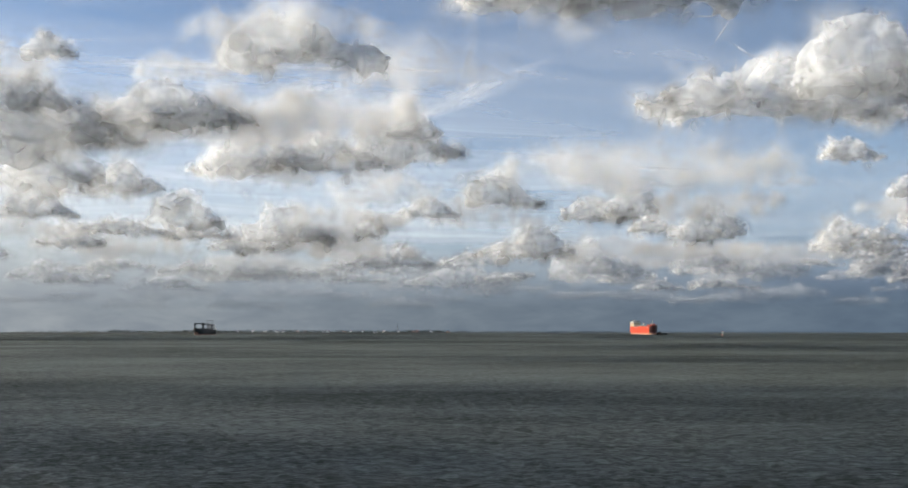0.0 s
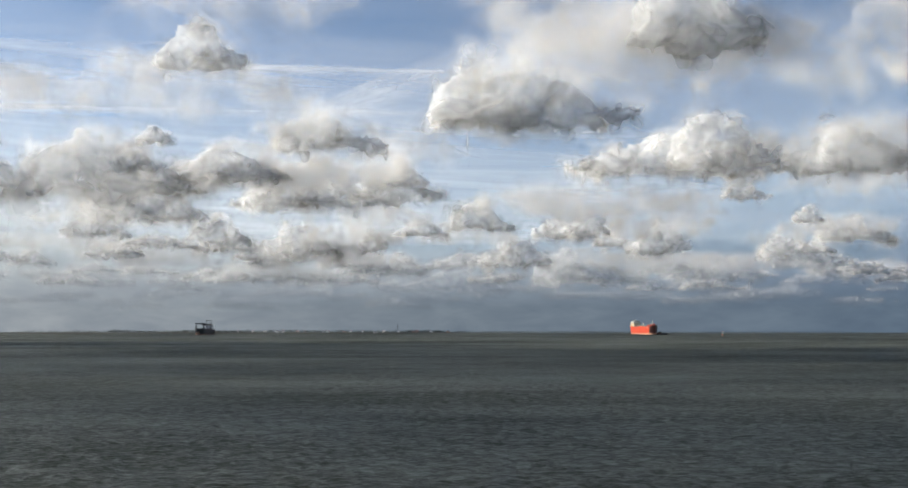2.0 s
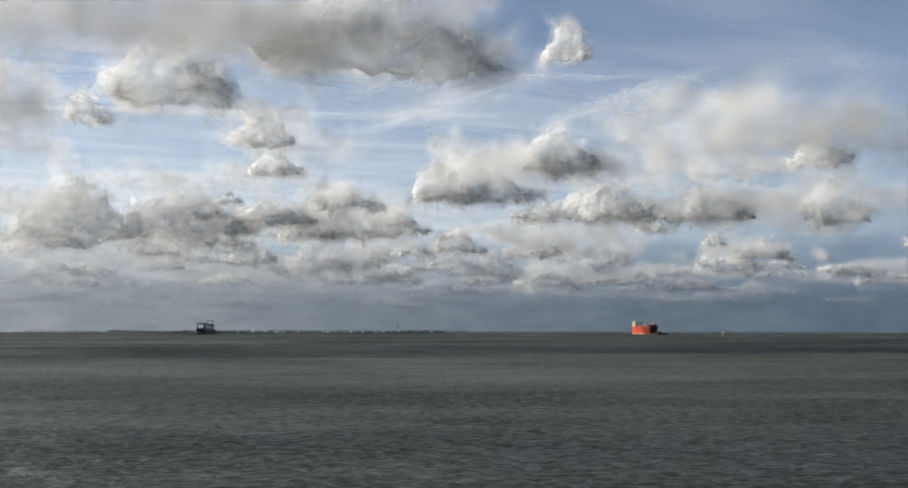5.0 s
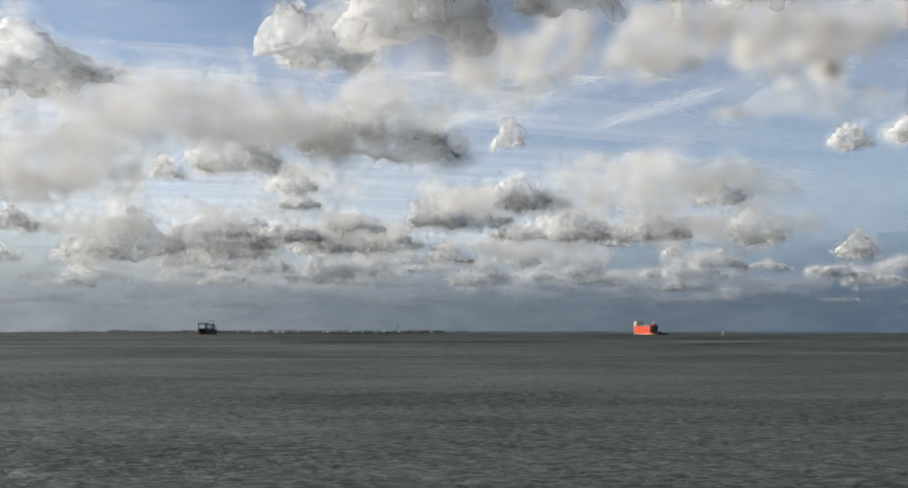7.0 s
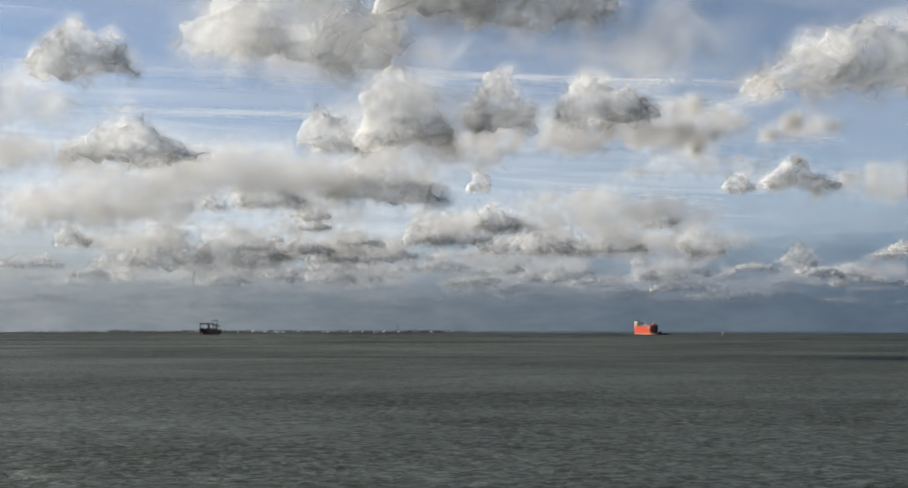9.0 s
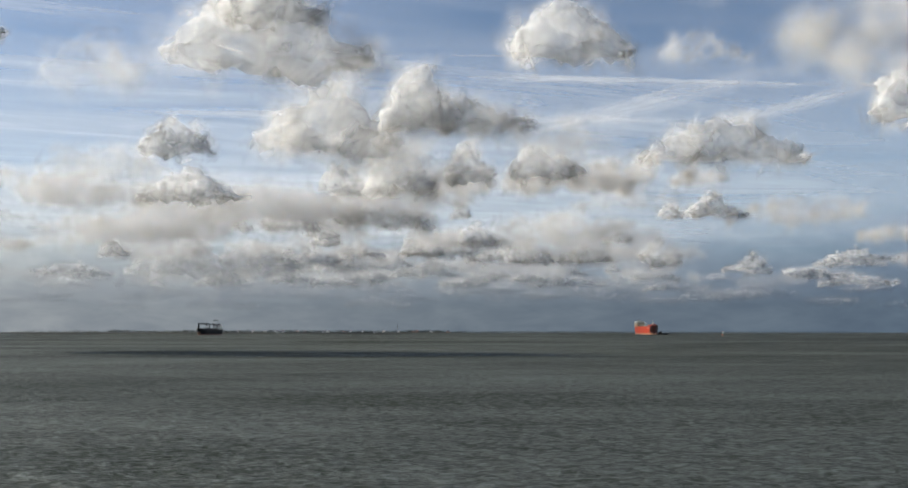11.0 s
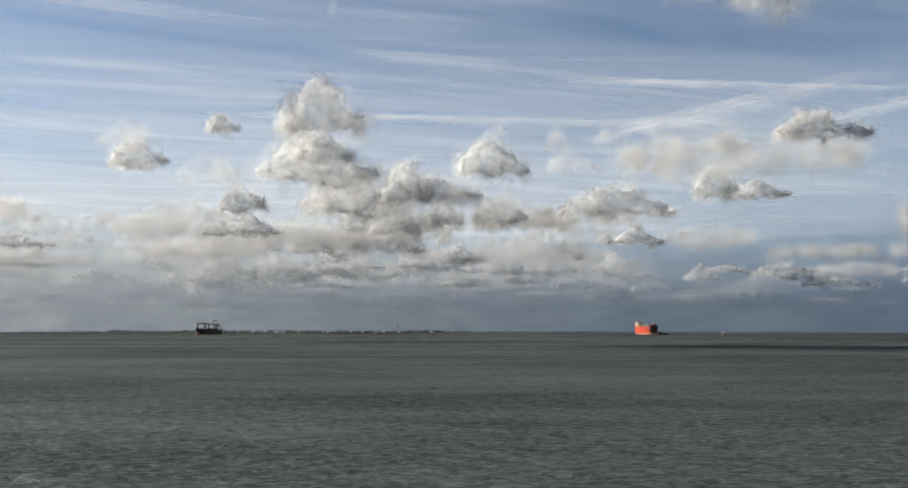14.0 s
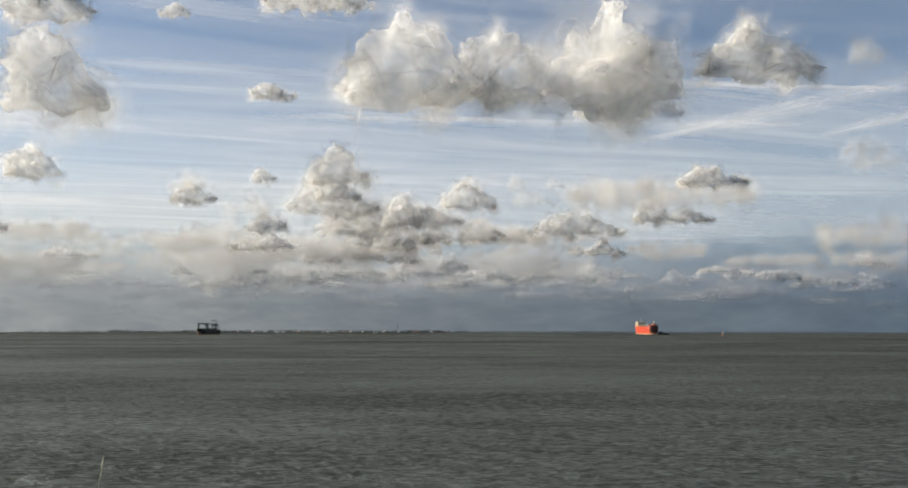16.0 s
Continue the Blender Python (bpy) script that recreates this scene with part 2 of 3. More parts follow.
WINDOW = glassy("bridge_glass", (0.02, 0.025, 0.03))
WALL_PALE = paint("pale_render", (0.76, 0.74, 0.70), 0.8, wear=0.1)
WALL_BRICK = paint("brick_wall", (0.30, 0.16, 0.11), 0.85, wear=0.1)
ROOF_TILE = paint("roof_tiles", (0.20, 0.09, 0.06), 0.8, wear=0.2)
ROOF_SLATE = paint("roof_slate", (0.09, 0.09, 0.10), 0.7, wear=0.1)
TREES = leafage("far_foliage", (0.010, 0.014, 0.009), (0.022, 0.028, 0.017), 0.5)
GRASS = leafage("dyke_grass", (0.011, 0.015, 0.010), (0.022, 0.026, 0.017), 0.08)
STRAW = paint("dry_reed", (0.62, 0.56, 0.42), 0.7, wear=0.1, size=30)
FEATHER = paint("dark_feathers", (0.05, 0.045, 0.04), 0.8, wear=0.0)


# ---------------------------------------------------------------- building helpers
def part(name, bm, material, parent=None, label="", smooth=False):
    me = bpy.data.meshes.new(name)
    bmesh.ops.recalc_face_normals(bm, faces=bm.faces)
    if smooth:
        for f in bm.faces:
            f.smooth = True
    bm.to_mesh(me)
    bm.free()
    for m in material if isinstance(material, list) else [material]:
        me.materials.append(m)
    ob = new(name, me)
    ob.parent = parent
    return tagged(ob, label)


def box(bm, x, y, z, sx, sy, sz, soft=0.0, turn=None):
    """A box centred on x, y with its foot at z; soft rounds its edges."""
    made = bmesh.ops.create_cube(bm, size=1)["verts"]
    m = Matrix.Translation((x, y, z + sz / 2)) @ (turn or Matrix()) @ Matrix.Diagonal((sx, sy, sz, 1))
    bmesh.ops.transform(bm, matrix=m, verts=made)
    if soft:
        edges = {e for v in made for e in v.link_edges}
        bmesh.ops.bevel(bm, geom=list(edges), offset=soft, segments=2, affect="EDGES")
    return bm


def rod(bm, a, b, r1, r2=None, sides=10):
    """A round bar from a to b."""
    a, b = Vector(a), Vector(b)
    turn = (b - a).to_track_quat("Z", "Y").to_matrix().to_4x4()
    m = Matrix.Translation((a + b) / 2) @ turn
    bmesh.ops.create_cone(bm, cap_ends=True, segments=sides, radius1=r1, radius2=r1 if r2 is None else r2, depth=(b - a).length, matrix=m)
    return bm


def ball(bm, x, y, z, rx, ry, rz, level=2):
    bmesh.ops.create_icosphere(bm, subdivisions=level, radius=1, matrix=Matrix.Translation((x, y, z)) @ Matrix.Diagonal((rx, ry, rz, 1)))
    return bm


def empty(name, m):
    ob = new(name)
    ob.empty_display_size = 1
    ob.matrix_basis = m
    return ob


# ---------------------------------------------------------------- the sea
def sea():
    """One sheet of choppy water round the shore, fine ahead, coarse elsewhere, out to the horizon."""
    rings = [0.0] + [6.0 * (4990 / 6.0) ** (i / 470) for i in range(471)]
    ahead = [radians(-38 + 76 * i / 520) for i in range(521)]
    rest = [radians(38 + 284 * i / 72) for i in range(1, 72)]
    angles = np.array(ahead + rest)
    r = np.array(rings[1:])[:, None]
    x, y = r * np.sin(angles)[None, :], r * np.cos(angles)[None, :]
    z = np.zeros_like(x)
    rng = np.random.default_rng(5)
    for length, height, count in ((6.5, 0.035, 6), (3.0, 0.035, 8), (1.6, 0.035, 9)):
        for _ in range(count):
            a = rng.normal(radians(72), 0.6)
            k = 2 * math.pi / (length * rng.uniform(0.7, 1.35))
            ph = k * (x * math.cos(a) + y * math.sin(a)) + rng.uniform(0, 6.28)
            wob = 0.8 * np.sin(x * rng.uniform(0.02, 0.06) + y * rng.uniform(0.01, 0.05) + rng.uniform(0, 6))
            keep = np.clip(1.6 - (r * 0.0144) * 3.2 / length, 0, 1)
            z += keep * height / math.sqrt(count) * (1 - np.abs(np.sin((ph + wob) / 2))) * 1.9
    n_r, n_a = x.shape
    verts = np.stack([x.ravel(), y.ravel(), z.ravel()], 1)
    verts = np.vstack([verts, [[0, 0, 0]]])
    i = np.arange(n_r - 1)[:, None] * n_a + np.arange(n_a)[None, :]
    j = np.arange(n_r - 1)[:, None] * n_a + (np.arange(n_a)[None, :] + 1) % n_a
    quads = np.stack([i, j, j + n_a, i + n_a], -1).reshape(-1, 4)[:, ::-1]
    hub = len(verts) - 1
    fan = [(hub, (k + 1) % n_a, k) for k in range(n_a)]
    me = bpy.data.meshes.new("water")
    me.from_pydata(verts.tolist(), [], quads.tolist() + fan)
    me.shade_smooth()
    me.materials.append(sea_water())
    return tagged(new("water", me), "grey-green choppy estuary water under broken cloud", "water", kind="structure")


SEA = sea()


# ---------------------------------------------------------------- sky layers
def haze(far, cover, high):
    bm = bmesh.new()
    rows = []
    for i in range(61):
        a = radians(-45 + 90 * i / 60)
        rows.append([bm.verts.new((far * math.sin(a), far * math.cos(a), z)) for z in (-4, 60, 140, 260, 480, 900)])
    for p, q in zip(rows, rows[1:]):
        for k in range(5):
            bm.faces.new((p[k], q[k], q[k + 1], p[k + 1]))
    return tagged(part("backdrop", bm, haze_glow(far, cover, high), smooth=True), "blue-grey glowing haze sheet over the far horizon", "haze", kind="structure")


def high_cloud():
    """A thin sheet of ice cloud that sags and swells a little."""
    n, half = 90, 6500
    xs = np.linspace(-half, half, n)
    verts = [(x, y, 14 * noise.noise((x / 900, y / 600, 3))) for y in xs for x in xs]
    faces = [(a, a + 1, a + n + 1, a + n) for b in range(n - 1) for a in range(b * n, b * n + n - 1)]
    me = bpy.data.meshes.new("cirrus_veil")
    me.from_pydata(verts, [], faces)
    me.shade_smooth()
    me.materials.append(ice_veil())
    ob = new("cirrus_veil", me)
    ob.location = (0, 0, 520)
    return tagged(ob, "thin streaked white ice cloud high over the sea", "cirrus", kind="stuff")


TRAIL_ICE = trail_ice()
TRAILS = []


def contrail(x0, y0, x1, y1, wide):
    """A spread-out aircraft trail between two places, under the veil."""
    bm = bmesh.new()
    long_ = math.hypot(x1 - x0, y1 - y0)
    rows = []
    for i in range(41):
        x = long_ * (i / 40 - 0.5)
        bend = 0.03 * long_ * math.sin(i / 40 * 2.6)
        rows.append([bm.verts.new((x, bend + wide * (k / 6 - 0.5), 5 * noise.noise((x / 90, k, 1)))) for k in range(7)])
    for p, q in zip(rows, rows[1:]):
        for k in range(6):
            bm.faces.new((p[k], q[k], q[k + 1], p[k + 1]))
    ob = tagged(part("contrail", bm, TRAIL_ICE, smooth=True), "old spread white aircraft trail among thin cloud", "contrail", "old contrails")
    ob.matrix_basis = pose((x0 + x1) / 2, (y0 + y1) / 2, 505, 0, 0, math.degrees(math.atan2(y1 - y0, x1 - x0)))
    TRAILS.append(ob)


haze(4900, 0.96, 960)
# two nearer glowing sheets, painted haze that fades the far clouds
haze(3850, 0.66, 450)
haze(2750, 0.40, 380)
VEIL = high_cloud()
contrail(-600, 2050, -80, 1420, 150)
contrail(-120, 1960, 170, 1480, 110)
contrail(-700, 1500, 120, 1560, 60)
contrail(-1500, 1750, -200, 1850, 90)
HEAPS, CLOUDS, FAR_BARS = [], [], []
TUFT_COVER, TUFTS_MOST = 0.75, 1000


def billows(seed, w, d, h, faces_wanted):
    """The body of one cumulus: puffs heaped over a flattened foot, to be run together."""
    rng = random.Random(seed)
    bm = bmesh.new()
    count = int(min(34, 9 + 9 * w / h))
    peak = rng.uniform(-0.25, 0.1)
    for i in range(count):
        u, v = rng.uniform(-1, 1), rng.uniform(-1, 1)
        u, v = u * math.sqrt(1 - v * v / 2), v * math.sqrt(1 - u * u / 2)
        tall = max(0.16, 1 - abs(u - peak) ** 1.5 * 1.05 - 0.25 * v * v)
        rz = h * rng.uniform(0.17, 0.27) * (0.45 + 0.55 * tall)
        rx = rz * rng.uniform(1.05, 1.7) * min(2.2, max(1, w / (3.6 * h)))
        z = (tall * h * rng.uniform(0.05, 0.95) ** 1.1) * 0.74 - h * 0.38
        ball(bm, u * (w / 2 - rx * 0.7), v * (d / 2 - rx * 0.7), z, rx, rx * rng.uniform(0.8, 1.1), rz)
    for i in range(count):
        u, v = rng.uniform(-0.9, 0.9), rng.uniform(-0.8, 0.4)
        tall = max(0.16, 1 - abs(u - peak) ** 1.5 * 1.05 - 0.25 * v * v)
        r = h * rng.uniform(0.07, 0.13)
        ball(bm, u * w * 0.42, v * d * 0.42, tall * h * rng.uniform(0.55, 0.8) - h * 0.33, r * 1.2, r, r)
    for i in range(int(6 + 2 * w / h)):
        u, v = rng.uniform(-0.72, 0.8), rng.uniform(-0.6, 0.6)
        ball(bm, u * w / 2, v * d / 2, -h * 0.30, w * 0.15, d * 0.2, h * 0.13)
    me = bpy.data.meshes.new("puffs")
    bm.to_mesh(me)
    bm.free()
    ob = new("puffs", me)
    mod = ob.modifiers.new("join", "REMESH")
    mod.mode, mod.voxel_size = "VOXEL", math.sqrt(2.4 * (w * d + w * h + d * h) / faces_wanted)
    return ob


def skin(seed, puffs, w, d, h, settled, thin):
    """Runs the puffs of one cloud together, roughens them and wraps them in tufts."""
    done = bpy.data.meshes.new_from_object(puffs.evaluated_get(settled))
    n = len(done.vertices)
    co, no = np.empty(n * 3), np.empty(n * 3)
    done.vertices.foreach_get("co", co), done.vertices.foreach_get("normal", no)
    co, no = co.reshape(-1, 3), no.reshape(-1, 3)
    faces = [tuple(p.vertices) for p in done.polygons]
    bpy.data.meshes.remove(done)
    s = 0.30 * h
    off = Vector((seed * 7.3, seed * 1.7, 0))
    big = np.array([noise.fractal(Vector(c) / s + off, 0.7, 2.1, 4) for c in co])
    small = np.array([noise.noise(Vector(c) / (s * 0.36) - off) for c in co])
    body = co + no * (h * (0.100 * big + 0.030 * small - 0.075))[:, None]
    core = bpy.data.meshes.new("cumulus_cloud")
    core.from_pydata(body.tolist(), [], faces)
    core.materials.append(VAPOUR[0])
    core.shade_smooth()
    return core, tufts(seed, body, no, h, 2.4 * (w * d + w * h + d * h), thin)


def tufts(seed, body, outward, h, area, thin):
    """The torn skin of a cloud: small soft tufts of vapour turned every way, thick on the body, sparse outside it."""
    rng = np.random.default_rng(seed)
    size = (0.44 if thin else 0.30) * h
    count = int(min(TUFTS_MOST, (0.6 if thin else TUFT_COVER) * area / size ** 2))
    pick = rng.integers(0, len(body), count)
    off = rng.gamma(1.6, 0.055, count) - 0.11
    at = body[pick] + outward[pick] * (off * h)[:, None] + rng.normal(0, 0.03 * h, (count, 3))
    one = rng.normal(size=(count, 3))
    one /= np.linalg.norm(one, axis=1)[:, None]
    two = np.cross(one, rng.normal(size=(count, 3)))
    two /= np.linalg.norm(two, axis=1)[:, None]
    r = (size * rng.uniform(0.6, 1.35, count))[:, None]
    one, two = one * r * 1.25, two * r
    verts = np.stack([at - one - two, at + one - two, at + one + two, at - one + two], 1).reshape(-1, 3)
    me = bpy.data.meshes.new("wispy_fringe")
    me.from_pydata(verts.tolist(), [], np.arange(count * 4).reshape(-1, 4).tolist())
    uv = me.uv_layers.new(name="across")
    uv.data.foreach_set("uv", np.tile([-1.0, -1, 1, -1, 1, 1, -1, 1], count))
    # droplets scatter light alike whichever way a tuft is turned, so all tufts of a cloud share one direction
    me.normals_split_custom_set_from_vertices([(-0.62, -0.52, 0.59)] * len(verts))
    me.materials.append(VAPOUR[1])
    return me


def cumulus(x, y, w, h, faces_wanted=1900, thin=False, z=0.0):
    """Heaps the puffs of one cloud, by its place at the start and its size; all ride on the same wind."""
    seed, d = len(HEAPS) + 1, max(w * 0.4, h * 0.9)
    puffs = billows(seed, w * 0.96, d, h, faces_wanted)
    puffs.location = (x, y, z or CLOUD_HEIGHT)
    HEAPS.append((seed, puffs, w, d, h, thin, z > 0))


def raise_clouds():
    settled = bpy.context.evaluated_depsgraph_get()
    made = [(skin(seed, puffs, w * 0.96, d, h, settled, thin), puffs.location.copy(), w, h, thin, bar) for seed, puffs, w, d, h, thin, bar in HEAPS]
    for heap in HEAPS:
        bpy.data.meshes.remove(heap[1].data)
    for (core, fringe), place, w, h, thin, bar in made:
        if thin:
            core.materials[0], fringe.materials[0] = VAPOUR[2], VAPOUR[3]
        ob = new("cloud_patch" if thin else "cloud_bar" if bar else "cumulus_cloud", core)
        new("wispy_fringe", fringe).parent = ob
        words = "thin translucent grey cloud patch" if thin else "long flat grey-bottomed cumulus cloud" if w > 3 * h else "heaped white cumulus cloud with shaded base" if h > 90 else "small torn white cumulus cloud"
        tagged(ob, words + " drifting over the sea", "cloud", "drifting cloud patches" if thin else "drifting cumulus clouds")
        ob.location = place
        (FAR_BARS if bar else CLOUDS).append(ob)


CLOUD_HEIGHT = 258.0
WIND = Vector((-14.0, 171.0, 0))

cumulus(-192, 663, 66, 28, 700, True)
cumulus(-362, 715, 58, 28)
cumulus(-257, 763, 111, 24, 700, True)
cumulus(-437, 853, 79, 48)
cumulus(-317, 903, 192, 61)
cumulus(-592, 1199, 211, 97)
cumulus(-338, 1230, 147, 43)
cumulus(-176, 1140, 217, 68)
cumulus(-68, 1079, 191, 68)
cumulus(-541, 1348, 161, 66)
cumulus(-828, 1628, 206, 68)
cumulus(-556, 1706, 215, 95)
cumulus(-996, 2142, 210, 82)
cumulus(-386, 1939, 271, 122)
cumulus(-58, 1686, 154, 53)
cumulus(83, 1460, 174, 92)
cumulus(-193, 1913, 107, 73)
cumulus(294, 1706, 191, 59)
cumulus(580, 1887, 205, 105)
cumulus(977, 2111, 133, 88)
cumulus(473, 2872, 360, 162)
cumulus(-219, 2762, 347, 104)
cumulus(220, 2316, 259, 113)
cumulus(-825, 3121, 674, 97)
cumulus(-1641, 3417, 452, 85)
cumulus(15, 3774, 578, 118)
cumulus(1045, 2930, 429, 119)
cumulus(537, 1311, 101, 50, 700, True)
cumulus(545, 1131, 104, 40)
cumulus(790, 1445, 81, 45)
cumulus(2355, 4770, 490, 149)
cumulus(-1492, 4341, 543, 95)
cumulus(-308, 4475, 217, 84)
cumulus(611, 3121, 283, 97)
cumulus(-572, 2279, 239, 87)
cumulus(-345, 66, 61, 43)
cumulus(-165, 159, 108, 60)
cumulus(-483, 310, 70, 38, 700, True)
cumulus(-271, 412, 73, 31, 700, True)
cumulus(-701, 855, 314, 157)
cumulus(-508, 907, 358, 123)
cumulus(-955, 1203, 264, 105)
cumulus(-133, 704, 176, 63)
cumulus(110, 540, 246, 80)
cumulus(381, 732, 179, 94)
cumulus(568, 807, 236, 83)
cumulus(385, 296, 121, 59, 700, True)
cumulus(584, 289, 100, 55)
cumulus(805, 732, 169, 104)
cumulus(305, -4, 48, 26, 700, True)
cumulus(76, 231, 110, 42, 700, True)
cumulus(-52, 1002, 88, 41)
cumulus(-284, 1155, 180, 77)
cumulus(-306, -466, 208, 75)
cumulus(-437, -198, 231, 107, 700, True)
cumulus(-211, -73, 155, 84)
cumulus(-21, -514, 115, 66)
cumulus(66, -617, 139, 107)
cumulus(176, -648, 92, 72)
cumulus(283, -654, 122, 65)
cumulus(4, -188, 225, 104)
cumulus(168, -147, 51, 38)
cumulus(680, -212, 145, 54)
cumulus(612, -137, 69, 34)
cumulus(511, 123, 346, 83, 700, True)
cumulus(59, 545, 147, 73)
cumulus(224, 298, 140, 70)
cumulus(322, 841, 340, 69)
cumulus(-199, 380, 98, 49)
cumulus(-455, 34, 217, 69, 700, True)
cumulus(-885, 653, 113, 63)
cumulus(-251, -1229, 105, 46)
cumulus(-86, -1401, 46, 28)
cumulus(-182, -1130, 118, 59, 700, True)
cumulus(0, -1219, 190, 89)
cumulus(17, -1271, 94, 47)
cumulus(4, -920, 192, 104)
cumulus(116, -989, 112, 82)
cumulus(172, -938, 173, 47)
cumulus(253, -1205, 126, 64)
cumulus(509, -799, 265, 70)
cumulus(633, -1028, 94, 68)
cumulus(736, -929, 127, 35)
cumulus(313, -635, 99, 34)
cumulus(99, -649, 266, 59, 700, True)
cumulus(-212, -810, 122, 57)
cumulus(375, -1165, 97, 31, 700, True)
cumulus(332, -1313, 37, 29, 700, True)
cumulus(252, -1365, 34, 17, 700, True)
cumulus(395, -1332, 36, 20, 700, True)
cumulus(-158, -1959, 127, 94)
cumulus(181, -1985, 166, 96)
cumulus(266, -1959, 155, 83)
cumulus(369, -2001, 147, 115)
cumulus(408, -1860, 124, 56)
cumulus(500, -2001, 136, 63)
cumulus(592, -2013, 36, 28, 700, True)
cumulus(-397, -1526, 98, 59)
cumulus(47, -1476, 115, 68)
cumulus(31, -1877, 61, 21)
cumulus(641, -1399, 146, 42)
cumulus(809, -1585, 104, 48, 700, True)
cumulus(-222, -1347, 92, 34, 700, True)
cumulus(4, -2103, 29, 13)
cumulus(-88, -2129, 87, 37)
cumulus(121, -2129, 96, 19)


def more_clouds():
    """The rest of the broken layer, beside and beyond the clouds above: smaller heaps and long flat bars."""
    rng = random.Random(21)
    taken = [(puffs.location.x, puffs.location.y, max(w, 150)) for _, puffs, w, *_ in HEAPS]
    made = 0
    while made < 84:
        x, y = rng.uniform(-2300, 2700), rng.uniform(-1900, 4300)
        when = (1500 - y) / WIND.y                     # the time at which it is well up in the sky
        beside = abs(x + WIND.x * when) > 1010
        if y < 1500 and not beside or y < -1100 and abs(x) > 2000:
            continue
        w, h = rng.uniform(130, 330), rng.uniform(42, 84)
        if any((x - a) ** 2 + (1.5 * (y - b)) ** 2 < (0.36 * (w + c)) ** 2 for a, b, c in taken):
            continue
        cumulus(x, y, w, h, 560)
        taken.append((x, y, w))
        made += 1
    for _ in range(60):
        x, y = rng.uniform(-1900, 1900), rng.uniform(-1300, 3300)
        cumulus(x, y, rng.uniform(320, 760), rng.uniform(45, 85), 420, True)
    for _ in range(38):
        # soft patches among the heaps, thicker to the west
        cumulus(rng.triangular(-950, 750, -500), rng.uniform(-800, 1500), rng.uniform(140, 330), rng.uniform(34, 62), 420, True)
    for i in range(26):
        # the farthest bars, low over the horizon, shift little
        cumulus(-2650 + 5400 * i / 25 + rng.uniform(-60, 60), rng.uniform(4250, 4600), rng.uniform(320, 640), rng.uniform(40, 75), 420, z=rng.choice((165, 195, 225)))
    for i in range(30):
        cumulus(-1750 + 3500 * i / 29 + rng.uniform(-80, 80), rng.uniform(3000, 3700), rng.uniform(170, 400), rng.uniform(32, 62), 420, z=rng.uniform(205, 275))


more_clouds()
raise_clouds()


# ---------------------------------------------------------------- ships
def hull_shell(length, beam, deck, z0, z1, bow=0.24, stern=0.1, sheer=2.0, start=0.0, stop=1.0):
    """The plating of a hull between heights z0 and z1; the bow is at +x."""
    bm = bmesh.new()
    rows = []
    for i in range(25):
        s = start + (stop - start) * i / 24
        x = -length / 2 + s * length
        fine = 1 - max(0, (s - 1 + bow) / bow) ** 2.2
        run = 1 - 0.35 * max(0, (stern - s) / stern) ** 2
        row = []
        for j in range(5):
            z = z0 + (z1 - z0) * j / 4
            up = z / deck
            rise = sheer * max(0, (s - 0.78) / 0.22) ** 2 * max(0, up)
            full = min(1, 0.86 + 0.16 * max(0, up)) * run
            flare = max(fine, 0.0) ** (1.35 - 0.5 * max(0, min(1, up)))
            xx = x + (up - 0.5) * 5.5 * max(0, (s - 0.8) / 0.2) ** 2
            row.append((xx, max(0.12, beam / 2 * full * flare), z + rise))
        rows.append(row)
    left = [[bm.verts.new(p) for p in r] for r in rows]
    right = [[bm.verts.new((a, -b, c)) for a, b, c in r] for r in rows]
    for grid in (left, right):
        for p, q in zip(grid, grid[1:]):
            for k in range(4):
                bm.faces.new((p[k], q[k], q[k + 1], p[k + 1]))
    for p, q in zip(zip(left, right), zip(left[1:], right[1:])):
        bm.faces.new((p[0][4], q[0][4], q[1][4], p[1][4]))
        bm.faces.new((p[0][0], q[0][0], q[1][0], p[1][0]))
    for row, mate in ((left[0], right[0]), (left[-1], right[-1])):
        for k in range(4):
            bm.faces.new((row[k], row[k + 1], mate[k + 1], mate[k]))
    return bm


def rail(parent, x0, x1, y, z, sag=0.0):
    bm = bmesh.new()
    n = max(2, int(abs(x1 - x0) / 3))
    for i in range(n + 1):
        x = x0 + (x1 - x0) * i / n
        rod(bm, (x, y, z), (x, y, z + 1.1), 0.05, sides=5)
    for h in (0.55, 1.1):
        rod(bm, (x0, y, z + h), (x1, y, z + h), 0.045, sides=5)
    return part("railing", bm, SHIP_WHITE, parent)


def windows(parent, x, y0, y1, z, count, deep=0.12, size=(1.1, 0.9)):
    for i in range(count):
        y = y0 + (y1 - y0) * (i + 0.5) / count
        part("window", box(bmesh.new(), x, y, z, deep, size[0], size[1], 0.03), WINDOW, parent)


